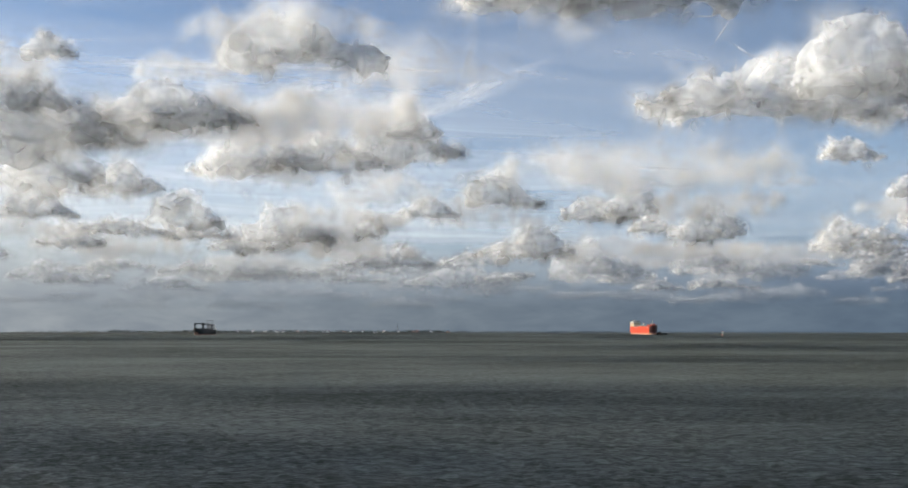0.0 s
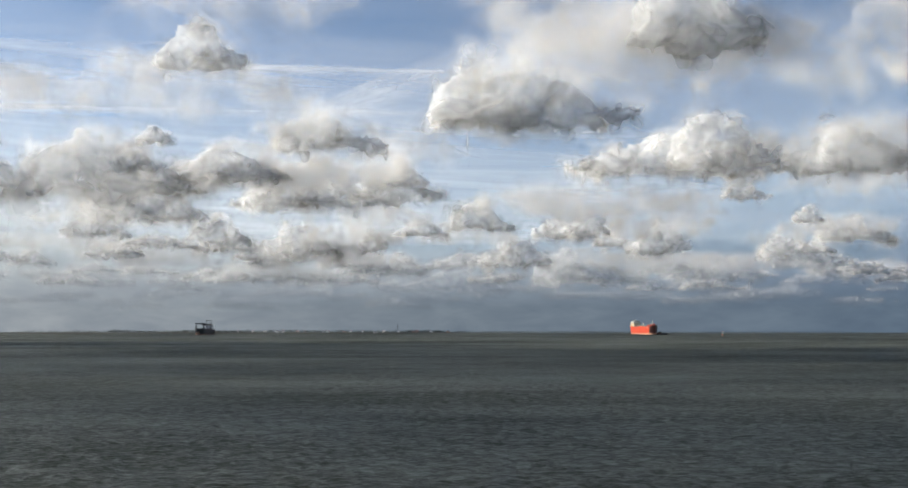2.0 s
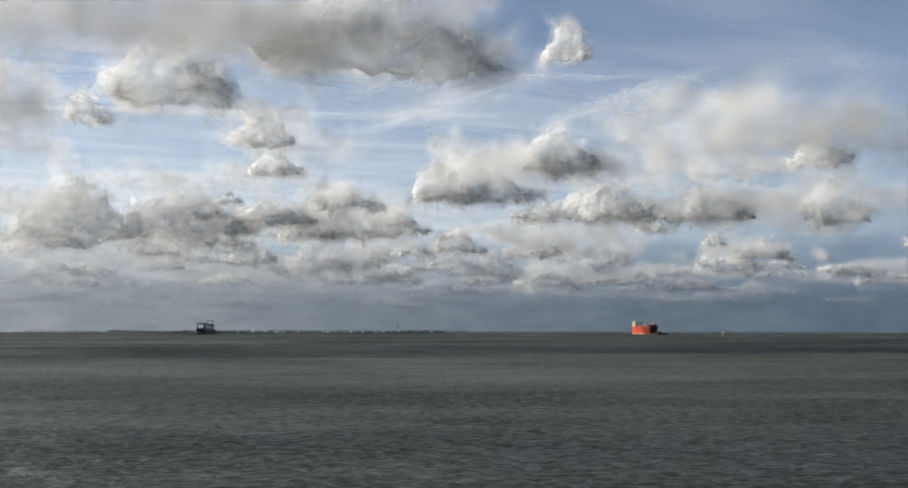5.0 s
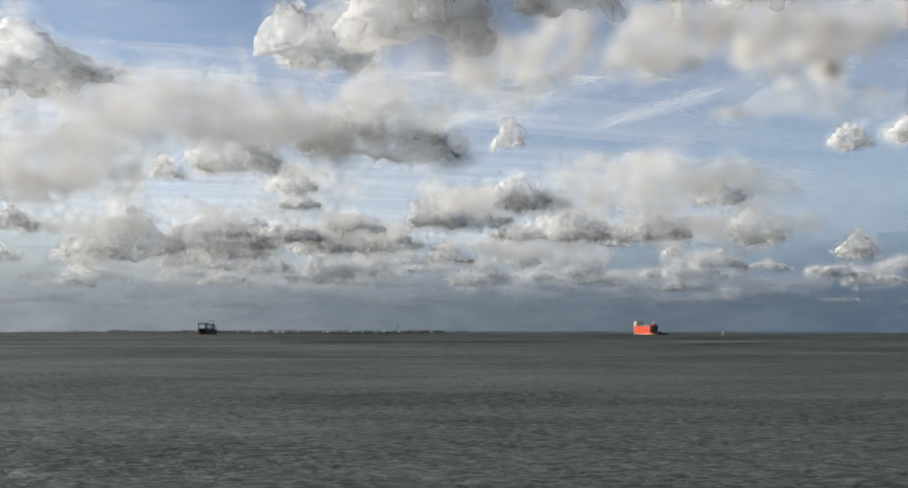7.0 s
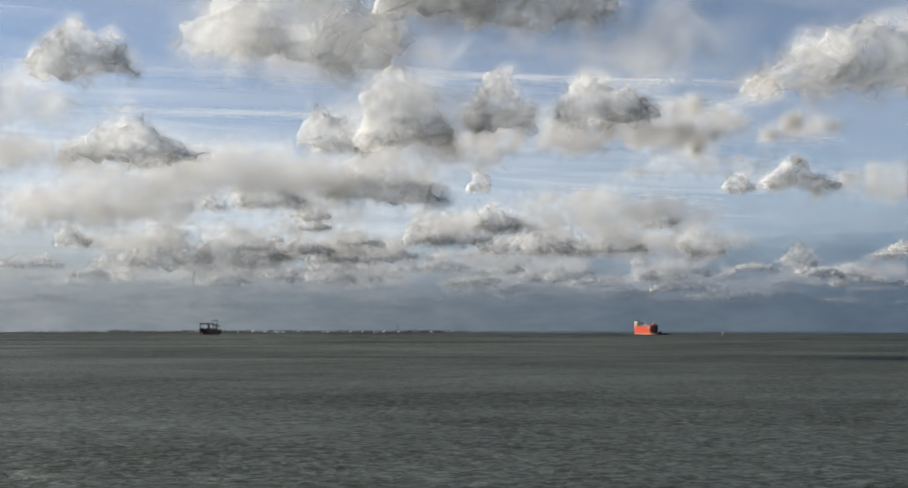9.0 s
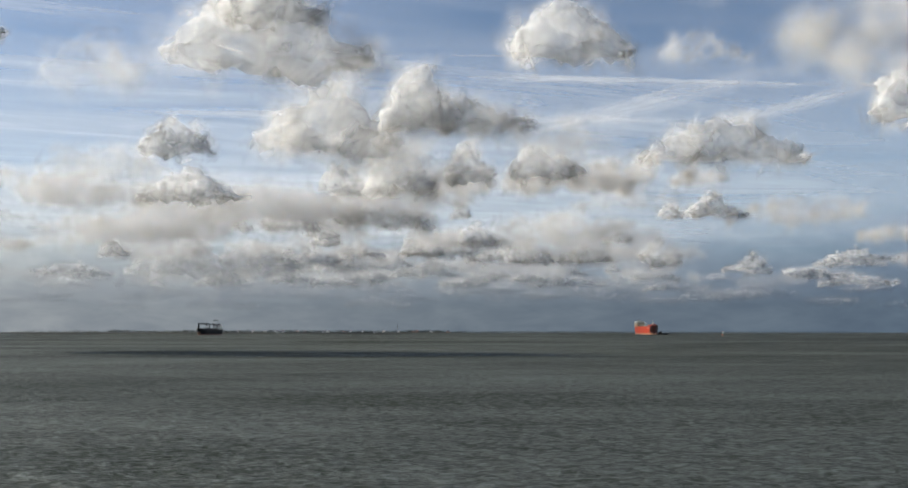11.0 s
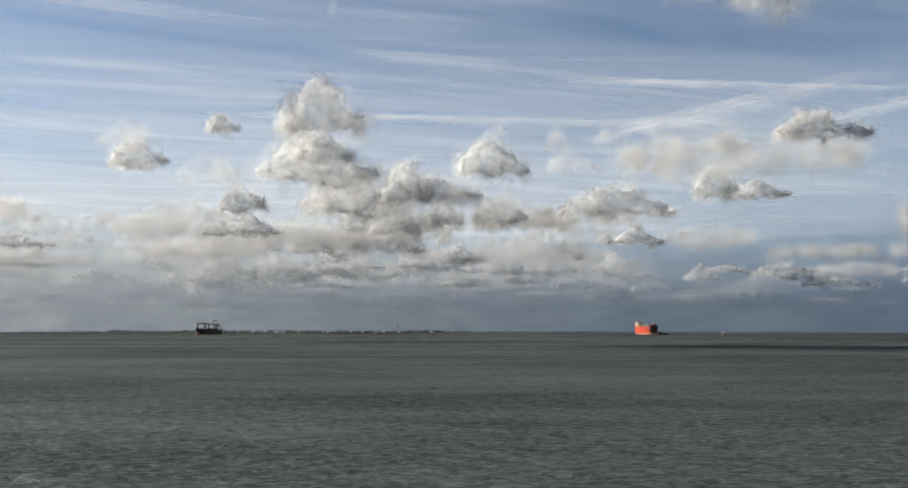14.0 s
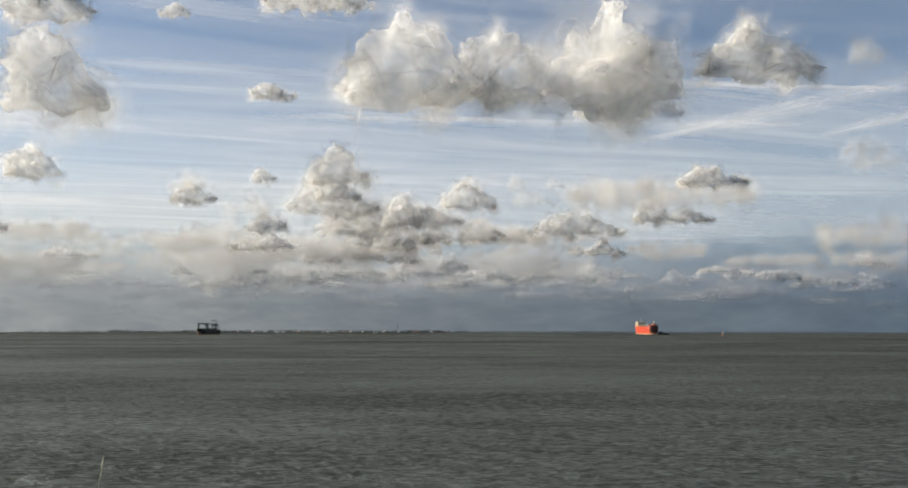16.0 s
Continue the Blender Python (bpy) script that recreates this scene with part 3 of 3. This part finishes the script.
def tanker():
    """A red ship riding high, house and funnel aft, bow at +x."""
    ship = tagged(empty("cargo_ship", Matrix()), "tall orange-red cargo ship at anchor with cream deckhouse aft", "ship")
    L, B, D = 92, 15.5, 14.0
    hull = part("hull", hull_shell(L, B, D, 2.4, D, 0.11, stop=0.915), RED_HULL, ship, "orange-red painted hull")
    part("bow_plating", hull_shell(L, B, D, 2.4, D, 0.11, start=0.915), SHADED_BOW, ship, "maroon bow plating with its shade painted in")
    part("boot_topping", hull_shell(L, B, D, -1.5, 2.4, 0.11), BOOT_LIT, ship, "worn waterline band, pale with painted light", True)
    part("bulwark", hull_shell(L * 0.2, B * 0.86, 2.0, 0.0, 2.0, 0.95, 0.02, 0.6), RED_HULL, ship).location = (L * 0.39, 0, D + 1.0)
    for s in (-1, 1):
        part("anchor", box(box(bmesh.new(), 43.0, s * 5.6, 8.4, 0.5, 0.5, 2.4, 0.1), 43.0, s * 5.6, 8.2, 1.6, 0.6, 0.6, 0.1), STEEL_DARK, hull)
        part("name_panel", box(bmesh.new(), 32.5, s * 7.72, 11.0, 5.0, 0.3, 1.5, 0.04), SHIP_WHITE, hull, "plain white painted panel")
    part("deck", box(bmesh.new(), -3, 0, D - 0.1, 72, B * 0.9, 0.35), DECK_GREEN, ship)
    house = part("deckhouse", box(box(bmesh.new(), -33, 0, D, 17, B * 0.94, 3.4, 0.2), -34, 0, D + 3.4, 14, B * 0.86, 3.0, 0.2), SHIP_CREAM, ship, "cream painted accommodation block")
    windows(house, -24.4, -6, 6, D + 1.6, 7)
    windows(house, -26.9, -5.5, 5.5, D + 4.6, 6)
    bridge = part("bridge", box(box(bmesh.new(), -33, 0, D + 6.4, 9, B * 1.02, 2.6, 0.15), -33, 0, D + 9.0, 9.6, B * 0.6, 0.4, 0.1), SHIP_WHITE, ship, "white wheelhouse with wings")
    windows(bridge, -28.4, -7, 7, D + 7.6, 9, size=(1.2, 1.0))
    part("funnel", box(bmesh.new(), -42, 0, D + 2.2, 4.6, 4.6, 8.2, 0.8), SHIP_WHITE, ship, "white funnel")
    part("funnel_cap", box(bmesh.new(), -42, 0, D + 10.4, 4.0, 4.0, 0.9, 0.4), STEEL_DARK, ship)
    mast_ = part("radar_mast", rod(rod(bmesh.new(), (-34, 0, D + 9), (-34, 0, D + 13.5), 0.35, 0.2), (-34, -2, D + 12), (-34, 2, D + 12), 0.12), SHIP_WHITE, ship)
    part("radar_scanner", box(bmesh.new(), -33.6, 0, D + 12.6, 0.4, 3.0, 0.4, 0.1), STEEL_GREY, mast_)
    part("foremast", rod(rod(bmesh.new(), (37, 0, D + 1.5), (37, 0, D + 8.5), 0.35, 0.2), (37, -1.5, D + 7), (37, 1.5, D + 7), 0.12), SHIP_CREAM, ship)
    boat = part("lifeboat", ball(bmesh.new(), -43.5, -4.6, D + 4.4, 2.8, 1.2, 1.2), ORANGE, ship, "orange enclosed lifeboat", True)
    for x in (-45, -42):
        part("cradle_post", rod(bmesh.new(), (x, -4.6, D), (x, -4.6, D + 3.6), 0.2), STEEL_GREY, boat)
    for x in (-15, 0, 15):
        part("hatch_cover", box(box(bmesh.new(), x, 0, D + 0.2, 12, B * 0.62, 1.5, 0.15), x, 0, D + 1.7, 11.4, B * 0.58, 0.3, 0.1), STEEL_GREY, ship)
    for x in (-7.5, 24):
        part("manifold", rod(rod(bmesh.new(), (x, -5, D + 1), (x, 5, D + 1), 0.3), (x + 1, -5, D + 1.4), (x + 1, 5, D + 1.4), 0.25), STEEL_GREY, ship)
        part("post_crane", rod(rod(bmesh.new(), (x, 3, D), (x, 3, D + 5.5), 0.45, 0.35), (x, 3, D + 5), (x + 8, 3, D + 3.6), 0.28, 0.15), SHIP_CREAM, ship)
    for s in (-1, 1):
        rail(ship, -24, 30, s * B * 0.47, D + 0.2)
    part("anchor_chain", rod(bmesh.new(), (43, -2.6, 8), (48, -3.6, -0.5), 0.18, sides=6), STEEL_DARK, ship)
    return ship


def barge():
    """A low dark craft beside the red ship."""
    b = tagged(empty("work_barge", Matrix()), "low dark work boat lying beside the red ship", "boat")
    part("hull", hull_shell(24, 7, 2.4, -0.8, 2.4, 0.3, 0.1, 0.9), BLACK_HULL, b, "black low hull", True)
    house = part("wheelhouse", box(box(bmesh.new(), -5, 0, 2.4, 4.5, 4, 2.3, 0.15), -5, 0, 4.7, 5, 4.4, 0.25, 0.08), STEEL_DARK, b)
    windows(house, -2.7, -1.7, 1.7, 3.4, 3, size=(0.8, 0.8))
    part("mast", rod(bmesh.new(), (-5, 0, 4.9), (-5, 0, 7.6), 0.12, 0.07), STEEL_DARK, b)
    for y in (-0.8, 0.8):
        part("tow_bitt", rod(bmesh.new(), (3, y, 2.3), (3, y, 3.5), 0.2), STEEL_DARK, b)
    part("fender", rod(bmesh.new(), (-10, -3.6, 1.7), (8, -3.5, 1.7), 0.3), STEEL_DARK, b)
    return b


def freighter():
    """A black freighter with two linked deck gantries and the house aft, bow at +x."""
    ship = tagged(empty("freighter", Matrix()), "black-hulled freighter at anchor with deck gantry cranes", "ship")
    L, B, D = 98, 16, 8.6
    hull = part("hull", hull_shell(L, B, D, 1.1, D, 0.2, 0.08, 2.6), BLACK_HULL, ship, "black painted hull", True)
    part("boot_topping", hull_shell(L, B, D, -1.5, 1.1, 0.2, 0.08, 2.6), BOOT_RED, ship, "rusty red waterline band", True)
    for s in (-1, 1):
        part("anchor", box(bmesh.new(), 41, s * 4.6, 6, 1.5, 0.5, 1.9, 0.1), STEEL_DARK, hull)
        rail(ship, -46, -28, s * B * 0.46, D + 0.1)
    # sunlit foot of the bow, painted on as a pale shell
    part("bow_light_patch", hull_shell(L, B * 1.03, D, 0.0, 3.0, 0.2, 0.08, 2.6, start=0.955), BOOT_LIT, ship, "worn pink patch of painted light low on the bow", True).location.x = 0.15
    part("deck", box(bmesh.new(), -3, 0, D - 0.1, 78, B * 0.88, 0.3), DECK_GREEN, ship)
    for x in (-14, 6, 25):
        part("hatch_cover", box(bmesh.new(), x, 0, D + 0.2, 17, B * 0.68, 1.7, 0.15), STEEL_DARK, ship)
    for x in (-18, 30):
        crane = part("gantry_crane", box(bmesh.new(), x, 0, D + 8.6, 4.5, B * 0.94, 1.7, 0.15), STEEL_DARK, ship, "dark steel gantry over the hatches")
        for s in (-1, 1):
            part("gantry_leg", box(bmesh.new(), x, s * B * 0.42, D, 2.6, 1.2, 8.7, 0.1), STEEL_DARK, crane)
            part("gantry_foot", box(bmesh.new(), x, s * B * 0.42, D, 4.2, 1.6, 0.8, 0.1), STEEL_DARK, crane)
    for s in (-1, 1):
        part("crane_girder", box(bmesh.new(), 6, s * B * 0.3, D + 8.7, 48, 1.1, 1.5, 0.1), STEEL_DARK, ship)
    part("crane_trolley", box(bmesh.new(), 13, 0, D + 8.6, 5, B * 0.7, 2.2, 0.2), STEEL_DARK, ship)
    house = part("deckhouse", box(box(bmesh.new(), -37, 0, D, 12, B * 0.86, 2.8, 0.15), -37.5, 0, D + 2.8, 9, B * 0.74, 2.6, 0.15), SHIP_WHITE, ship, "white accommodation block")
    windows(house, -30.9, -5.5, 5.5, D + 1.3, 6)
    bridge = part("bridge", box(box(bmesh.new(), -37, 0, D + 5.4, 6, B * 0.8, 2.4, 0.12), -37, 0, D + 7.8, 6.6, B * 0.7, 0.3, 0.08), SHIP_WHITE, ship)
    windows(bridge, -33.9, -5.5, 5.5, D + 6.5, 8, size=(1.0, 0.9))
    part("funnel", box(bmesh.new(), -44, 0, D + 2, 4, 3.6, 7.4, 0.5), STEEL_DARK, ship, "dark funnel")
    for s in (-1, 1):
        part("mast_post", rod(bmesh.new(), (-30, s * 4.2, D + 5), (-30, s * 4.2, D + 16.6), 0.42, 0.3), STEEL_DARK, ship)
    part("mast_crosstree", rod(bmesh.new(), (-30, -5, D + 16), (-30, 5, D + 16), 0.35), STEEL_DARK, ship)
    part("aerial", rod(bmesh.new(), (-37, 0, D + 8), (-37, 0, D + 13), 0.18, 0.08), STEEL_DARK, ship)
    part("foremast", rod(bmesh.new(), (42, 0, D + 2), (42, 0, D + 9), 0.3, 0.15), STEEL_DARK, ship)
    part("lifeboat", ball(bmesh.new(), -45, -5, D + 3.2, 2.6, 1.1, 1.1), ORANGE, ship, "orange lifeboat", True)
    part("anchor_chain", rod(bmesh.new(), (45, -3, 5), (50, -4, -0.5), 0.16, sides=6), STEEL_DARK, ship)
    return ship


def buoy():
    b = tagged(empty("channel_buoy", Matrix()), "red and white channel buoy riding in the water", "buoy")
    part("float", rod(bmesh.new(), (0, 0, -0.6), (0, 0, 1.0), 1.5, 1.3, 18), ORANGE, b)
    part("cage", rod(rod(rod(bmesh.new(), (0.9, 0, 1), (0.2, 0, 4), 0.12), (-0.5, 0.8, 1), (-0.1, 0.2, 4), 0.12), (-0.5, -0.8, 1), (-0.1, -0.2, 4), 0.12), SHIP_WHITE, b)
    part("topmark", rod(bmesh.new(), (0, 0, 3.9), (0, 0, 5.0), 0.9, 0.5, 14), SHIP_WHITE, b, "white top mark")
    part("lantern", rod(bmesh.new(), (0, 0, 5.0), (0, 0, 5.5), 0.25), ORANGE, b)
    return b


TANKER, BARGE, FREIGHTER, BUOY = tanker(), barge(), freighter(), buoy()


# ---------------------------------------------------------------- the far shore
def land(name, x0, x1, y, depth, high, words):
    """A low dyke with a sloping front and an uneven crest."""
    bm = bmesh.new()
    n = int((x1 - x0) / 14)
    rows = []
    for i in range(n + 1):
        x = x0 + (x1 - x0) * i / n
        end = min(1, (i + 0.05) / 6, (n - i + 0.05) / 6)
        bend = 26 * noise.noise((x / 210, y / 100, 0))
        h = high * end * (0.8 + 0.35 * noise.noise((x / 60, y, 5)))
        rows.append([bm.verts.new(p) for p in ((x, y + bend, -1), (x, y + bend + 9, h * 0.7), (x, y + bend + 15, h), (x, y + bend + 24, h), (x, y + depth, 0.8), (x, y + depth + 5, -1))])
    for p, q in zip(rows, rows[1:]):
        for k in range(5):
            bm.faces.new((p[k], q[k], q[k + 1], p[k + 1]))
    return tagged(part(name, bm, GRASS, smooth=True), words, "shore", kind="structure")


def woods(seed, places, words):
    """Far trees: each a trunk with a crown heaped from small uneven clumps."""
    rng = np.random.default_rng(seed)
    bm = bmesh.new()
    bmesh.ops.create_icosphere(bm, subdivisions=1, radius=1)
    ball_v, ball_f = np.array([v.co[:] for v in bm.verts]), np.array([[v.index for v in f.verts] for f in bm.faces])
    bm.free()
    bm = rod(bmesh.new(), (0, 0, -0.1), (0, 0, 0.5), 0.035, 0.02, 5)
    bmesh.ops.triangulate(bm, faces=bm.faces)
    bm.verts.ensure_lookup_table()
    bm.verts.index_update()
    trunk_v, trunk_f = np.array([v.co[:] for v in bm.verts]), np.array([[v.index for v in f.verts] for f in bm.faces])
    bm.free()
    verts, faces, at = [], [], 0
    for x, y, z, h in places:
        verts.append(trunk_v * h + (x, y, z))
        faces.append(trunk_f + at)
        at += len(trunk_v)
        for _ in range(int(rng.integers(7, 12))):
            a, u = rng.uniform(0, 6.28), rng.random()
            rr, c = h * 0.36 * math.sqrt(rng.random()) * (1.1 - 0.5 * u), h * rng.uniform(0.09, 0.17)
            verts.append((ball_v + rng.uniform(-0.25, 0.25, ball_v.shape)) * c + (x + rr * math.cos(a) * 1.25, y + rr * math.sin(a), z + h * (0.32 + 0.58 * u)))
            faces.append(ball_f + at)
            at += len(ball_v)
    me = bpy.data.meshes.new("far_woods")
    me.from_pydata(np.vstack(verts).tolist(), [], np.vstack(faces).tolist())
    me.materials.append(TREES)
    return tagged(new("far_woods", me), words, "trees", kind="stuff")


def house(x, y, z, w, d, h, wall, roof, turn):
    ob = tagged(empty("house", pose(x, y, z, 0, 0, turn)), "small %s house behind the dyke" % ("white rendered" if wall is WALL_PALE else "brick"), "house", "houses along the far shore")
    body = part("wall", box(bmesh.new(), 0, 0, -1, w, d, h + 1), wall, ob)
    bm = bmesh.new()
    a = [bm.verts.new(p) for p in ((-w * 0.53, -d * 0.58, h), (w * 0.53, -d * 0.58, h), (w * 0.53, d * 0.58, h), (-w * 0.53, d * 0.58, h), (-w * 0.53, 0, h + d * 0.42), (w * 0.53, 0, h + d * 0.42))]
    for f in ((0, 1, 5, 4), (3, 2, 5, 4), (0, 3, 4), (1, 2, 5), (0, 1, 2, 3)):
        bm.faces.new([a[k] for k in f])
    top = part("roof", bm, roof, ob)
    part("chimney", box(bmesh.new(), w * 0.3, 0, h + d * 0.3, 0.7, 0.7, 1.6), WALL_BRICK, top)
    for k in (-0.28, 0.0, 0.28):
        pane = part("window", box(bmesh.new(), k * w, -d / 2 - 0.03, h * 0.4, 1.1, 0.14, 1.2), WINDOW, body)
    return ob


def mast(x, y, z, high):
    m = tagged(empty("lattice_mast", pose(x, y, z)), "thin grey lattice radio mast behind the shore", "mast")
    for k in range(3):
        a = k * 2.094
        part("leg", rod(bmesh.new(), (1.1 * math.cos(a), 1.1 * math.sin(a), 0), (0.35 * math.cos(a), 0.35 * math.sin(a), high), 0.28, 0.16, 6), STEEL_GREY, m)
    bm = bmesh.new()
    for i in range(16):
        z0, z1 = high * i / 16, high * (i + 1) / 16
        r0, r1 = 1.1 - 0.75 * i / 16, 1.1 - 0.75 * (i + 1) / 16
        for k in range(3):
            a, b = k * 2.094, (k + 1) * 2.094
            rod(bm, (r0 * math.cos(a), r0 * math.sin(a), z0), (r1 * math.cos(b), r1 * math.sin(b), z1), 0.09, sides=4)
    part("lattice", bm, STEEL_GREY, m)
    return m


def shore():
    land("ground", -1010, -40, 1900, 320, 2.8, "low grassy dyke along the far shore")
    land("ground", -1500, 40, 2420, 420, 3.4, "grassy flat shore with a dyke")
    land("ground", -60, 760, 3600, 300, 5.5, "distant low grassy shore")
    land("ground", 500, 2100, 4300, 300, 7.0, "faint low shore at the horizon")
    rng = random.Random(8)
    near, mid, far = [], [], []
    for _ in range(620):
        x = rng.uniform(-1320, -30)
        thick = noise.noise((x / 70, 2.0, 0)) + 0.35 * noise.noise((x / 22, 7.0, 0))
        if thick > -0.3:
            mid.append((x, 2470 + rng.uniform(0, 180), 2.2, 4.2 + 6.6 * min(1, max(0, thick)) + rng.uniform(-0.8, 1.8)))
    for _ in range(70):
        x = rng.uniform(-900, -460)
        if noise.noise((x / 45, 4.0, 0)) > -0.1:
            near.append((x, 1950 + rng.uniform(0, 60), 1.4, rng.uniform(2.6, 6.0)))
    for _ in range(120):
        x = rng.uniform(520, 2000)
        if noise.noise((x / 90, 9.0, 0)) > 0.1:
            far.append((x, 4360 + rng.uniform(0, 120), 1.5, rng.uniform(3, 7)))
    woods(1, near, "dark bushes along the nearer dyke")
    woods(2, mid, "dark green trees along the far shore")
    woods(3, far, "distant dark trees at the horizon")
    for i in range(19):
        x = -630 + 600 * (i / 18) + rng.uniform(-14, 14)
        wall = WALL_PALE if rng.random() < 0.8 else WALL_BRICK
        house(x, 2458 + rng.uniform(-10, 14), 2.4, rng.uniform(5.5, 9), rng.uniform(5, 6.5), rng.uniform(2.2, 3.2), wall, rng.choice((ROOF_TILE, ROOF_SLATE, ROOF_SLATE, ROOF_SLATE)), rng.uniform(-35, 35))
    mast(-168, 2480, 2, 26)


shore()


# ---------------------------------------------------------------- birds
def bird():
    b = tagged(empty("sea_bird", Matrix()), "dark gull gliding low over the sea", "bird", "gulls over the water")
    part("body", ball(bmesh.new(), 0, 0, 0, 0.09, 0.28, 0.08), FEATHER, b, smooth=True)
    part("tail", box(bmesh.new(), 0, -0.33, -0.01, 0.12, 0.2, 0.02), FEATHER, b)
    part("beak", rod(bmesh.new(), (0, 0.26, 0), (0, 0.36, -0.01), 0.02, 0.005, 6), FEATHER, b)
    for s in (-1, 1):
        bm = bmesh.new()
        pts = ((0.05, 0.1), (0.35, 0.16), (0.8, -0.02), (0.35, -0.06), (0.05, -0.1))
        hi = [bm.verts.new((s * x, y, 0.03 + 0.35 * x * (1.0 - 0.7 * x))) for x, y in pts]
        lo = [bm.verts.new((s * x, y, 0.0 + 0.35 * x * (1.0 - 0.7 * x))) for x, y in pts]
        bm.faces.new(hi), bm.faces.new(lo)
        for k in range(5):
            bm.faces.new((hi[k], hi[(k + 1) % 5], lo[(k + 1) % 5], lo[k]))
        part("wing", bm, FEATHER, b)
    return b


BIRDS = [bird()]
for _ in range(3):
    BIRDS.append(copy_thing(BIRDS[0], Matrix()))


# ---------------------------------------------------------------- the near bank, under the camera
def bank():
    bm = bmesh.new()
    rows = []
    for i in range(61):
        x = -60 + 2 * i
        w = 0.12 * noise.noise((x / 3, 0, 8))
        rows.append([bm.verts.new(p) for p in ((x, -40, -1), (x, -30, 4.2), (x, -1, 4.5 + w), (x, 3.3, 4.58 + 0.2 * w), (x, 4.5, 4.0 + w), (x, 13 + w, -1.2))])
    for p, q in zip(rows, rows[1:]):
        for k in range(5):
            bm.faces.new((p[k], q[k], q[k + 1], p[k + 1]))
    return tagged(part("ground", bm, GRASS, smooth=True), "grassy sea dyke from which the view is taken", "dyke", kind="structure")


def reed():
    """A dry stem with a thin seed head, bending a little to its tip."""
    r = tagged(empty("reed_stem", Matrix()), "pale dry reed stem swaying on the near bank", "reed")
    bm = bmesh.new()
    spots = [(0.02 * (i / 8) ** 2, 0, 0.96 * i / 8 - (0.06 if i == 0 else 0)) for i in range(9)]
    for i, (p, q) in enumerate(zip(spots, spots[1:])):
        rod(bm, p, q, 0.0036 - 0.0003 * i, 0.0033 - 0.0003 * i, 8)
    part("stem", bm, STRAW, r, smooth=True)
    part("seed_head", ball(bmesh.new(), 0.019, 0, 0.935, 0.0035, 0.0035, 0.035), STRAW, r, smooth=True)
    leaf = bmesh.new()
    for i in range(4):
        rod(leaf, (0.03 * i, 0.004 * i, 0.40 + 0.05 * i), (0.03 * (i + 1), 0.004 * (i + 1), 0.45 + 0.045 * i), 0.004 - 0.0008 * i, 0.0032 - 0.0008 * i, 5)
    part("leaf", leaf, STRAW, r)
    return r


bank()
REED = reed()


# ---------------------------------------------------------------- what moves
def motions():
    for cloud in CLOUDS:
        a = cloud.location.copy()
        b = a + WIND * 16
        walk(cloud, [(0.0, pose(a.x, a.y, a.z)), (16.0, pose(b.x, b.y, b.z))])
    for bar in FAR_BARS:
        a = bar.location.copy()
        walk(bar, [(0.0, pose(a.x, a.y, a.z)), (16.0, pose(a.x - 200, a.y + (60 if a.y > 4000 else 420), a.z))])
    for trail in TRAILS:
        a, turn = trail.location.copy(), math.degrees(trail.rotation_euler.z)
        walk(trail, [(0.0, pose(a.x, a.y, a.z, 0, 0, turn)), (16.0, pose(a.x + 1056, a.y + 125, a.z, 0, 0, turn))])
    walk(VEIL, [(0.0, pose(0, 0, 520)), (16.0, pose(1056, 125, 520))])
    walk(SEA, [(0.0, pose(0, 1.5, 0)), (16.0, pose(2.0, -1.5, 0))])
    # the anchored ships swing slowly on the tide
    walk(TANKER, [(0.0, pose(333, 1470, 0, 0, 0, -78.5)), (3.5, pose(334, 1470, 0, 0, 0, -79.5)), (7.0, pose(336.5, 1470, 0, 0, 0, -82)), (12.5, pose(337.5, 1470, 0, 0, 0, -84)), (16.0, pose(338.5, 1470, 0, 0, 0, -84.5))])
    walk(BARGE, [(0.0, pose(358, 1440, 0, 0, 0, -48)), (16.0, pose(360, 1440, 0, 0, 0, -48))])
    walk(FREIGHTER, [(t, pose(x + 2.5, 1440, 0, 0, 0, 283.2 - a)) for t, x, a in ((0.0, -432, 14), (1.5, -432, 11), (3.5, -430.5, 10), (7.0, -427.5, 10.5), (9.0, -423, 14), (12.5, -424.5, 20), (14.5, -425, 19.5), (16.0, -425.5, 16))])
    walk(BUOY, [(0.0, pose(395, 1232, 0, 2, 3)), (8.0, pose(395, 1232, 0, -3, 2)), (16.0, pose(395, 1232, 0, 3, -2))])
    # the reed leans over in the wind and springs up now and then
    leans = ((0.0, 31), (3.2, 30), (3.4, 22.6), (3.5, 22.6), (3.7, 29), (5.5, 32), (7.8, 29), (8.0, 25), (8.2, 30), (12.0, 37), (15.6, 37), (15.8, 28), (15.9, 13), (16.0, 5.6))
    walk(REED, [(t, pose(-1.35, 3.0, 4.6, 0, a, 0)) for t, a in leans])
    # two gulls cross together, two more alone
    for ob, t, x, y, z, vx in ((BIRDS[0], 3.5, -18.0, 150, 38.6, 150), (BIRDS[1], 3.5, -17.0, 150, 38.4, 150), (BIRDS[2], 13.5, -18.3, 150, 36, -150), (BIRDS[3], 12.5, -45, 100, 18.3, 120)):
        walk(ob, [(0.0, pose(x - vx * t, y, z, 0, 8, -90 if vx > 0 else 90)), (16.0, pose(x + vx * (16 - t), y, z, 0, 8, -90 if vx > 0 else 90))])


motions()
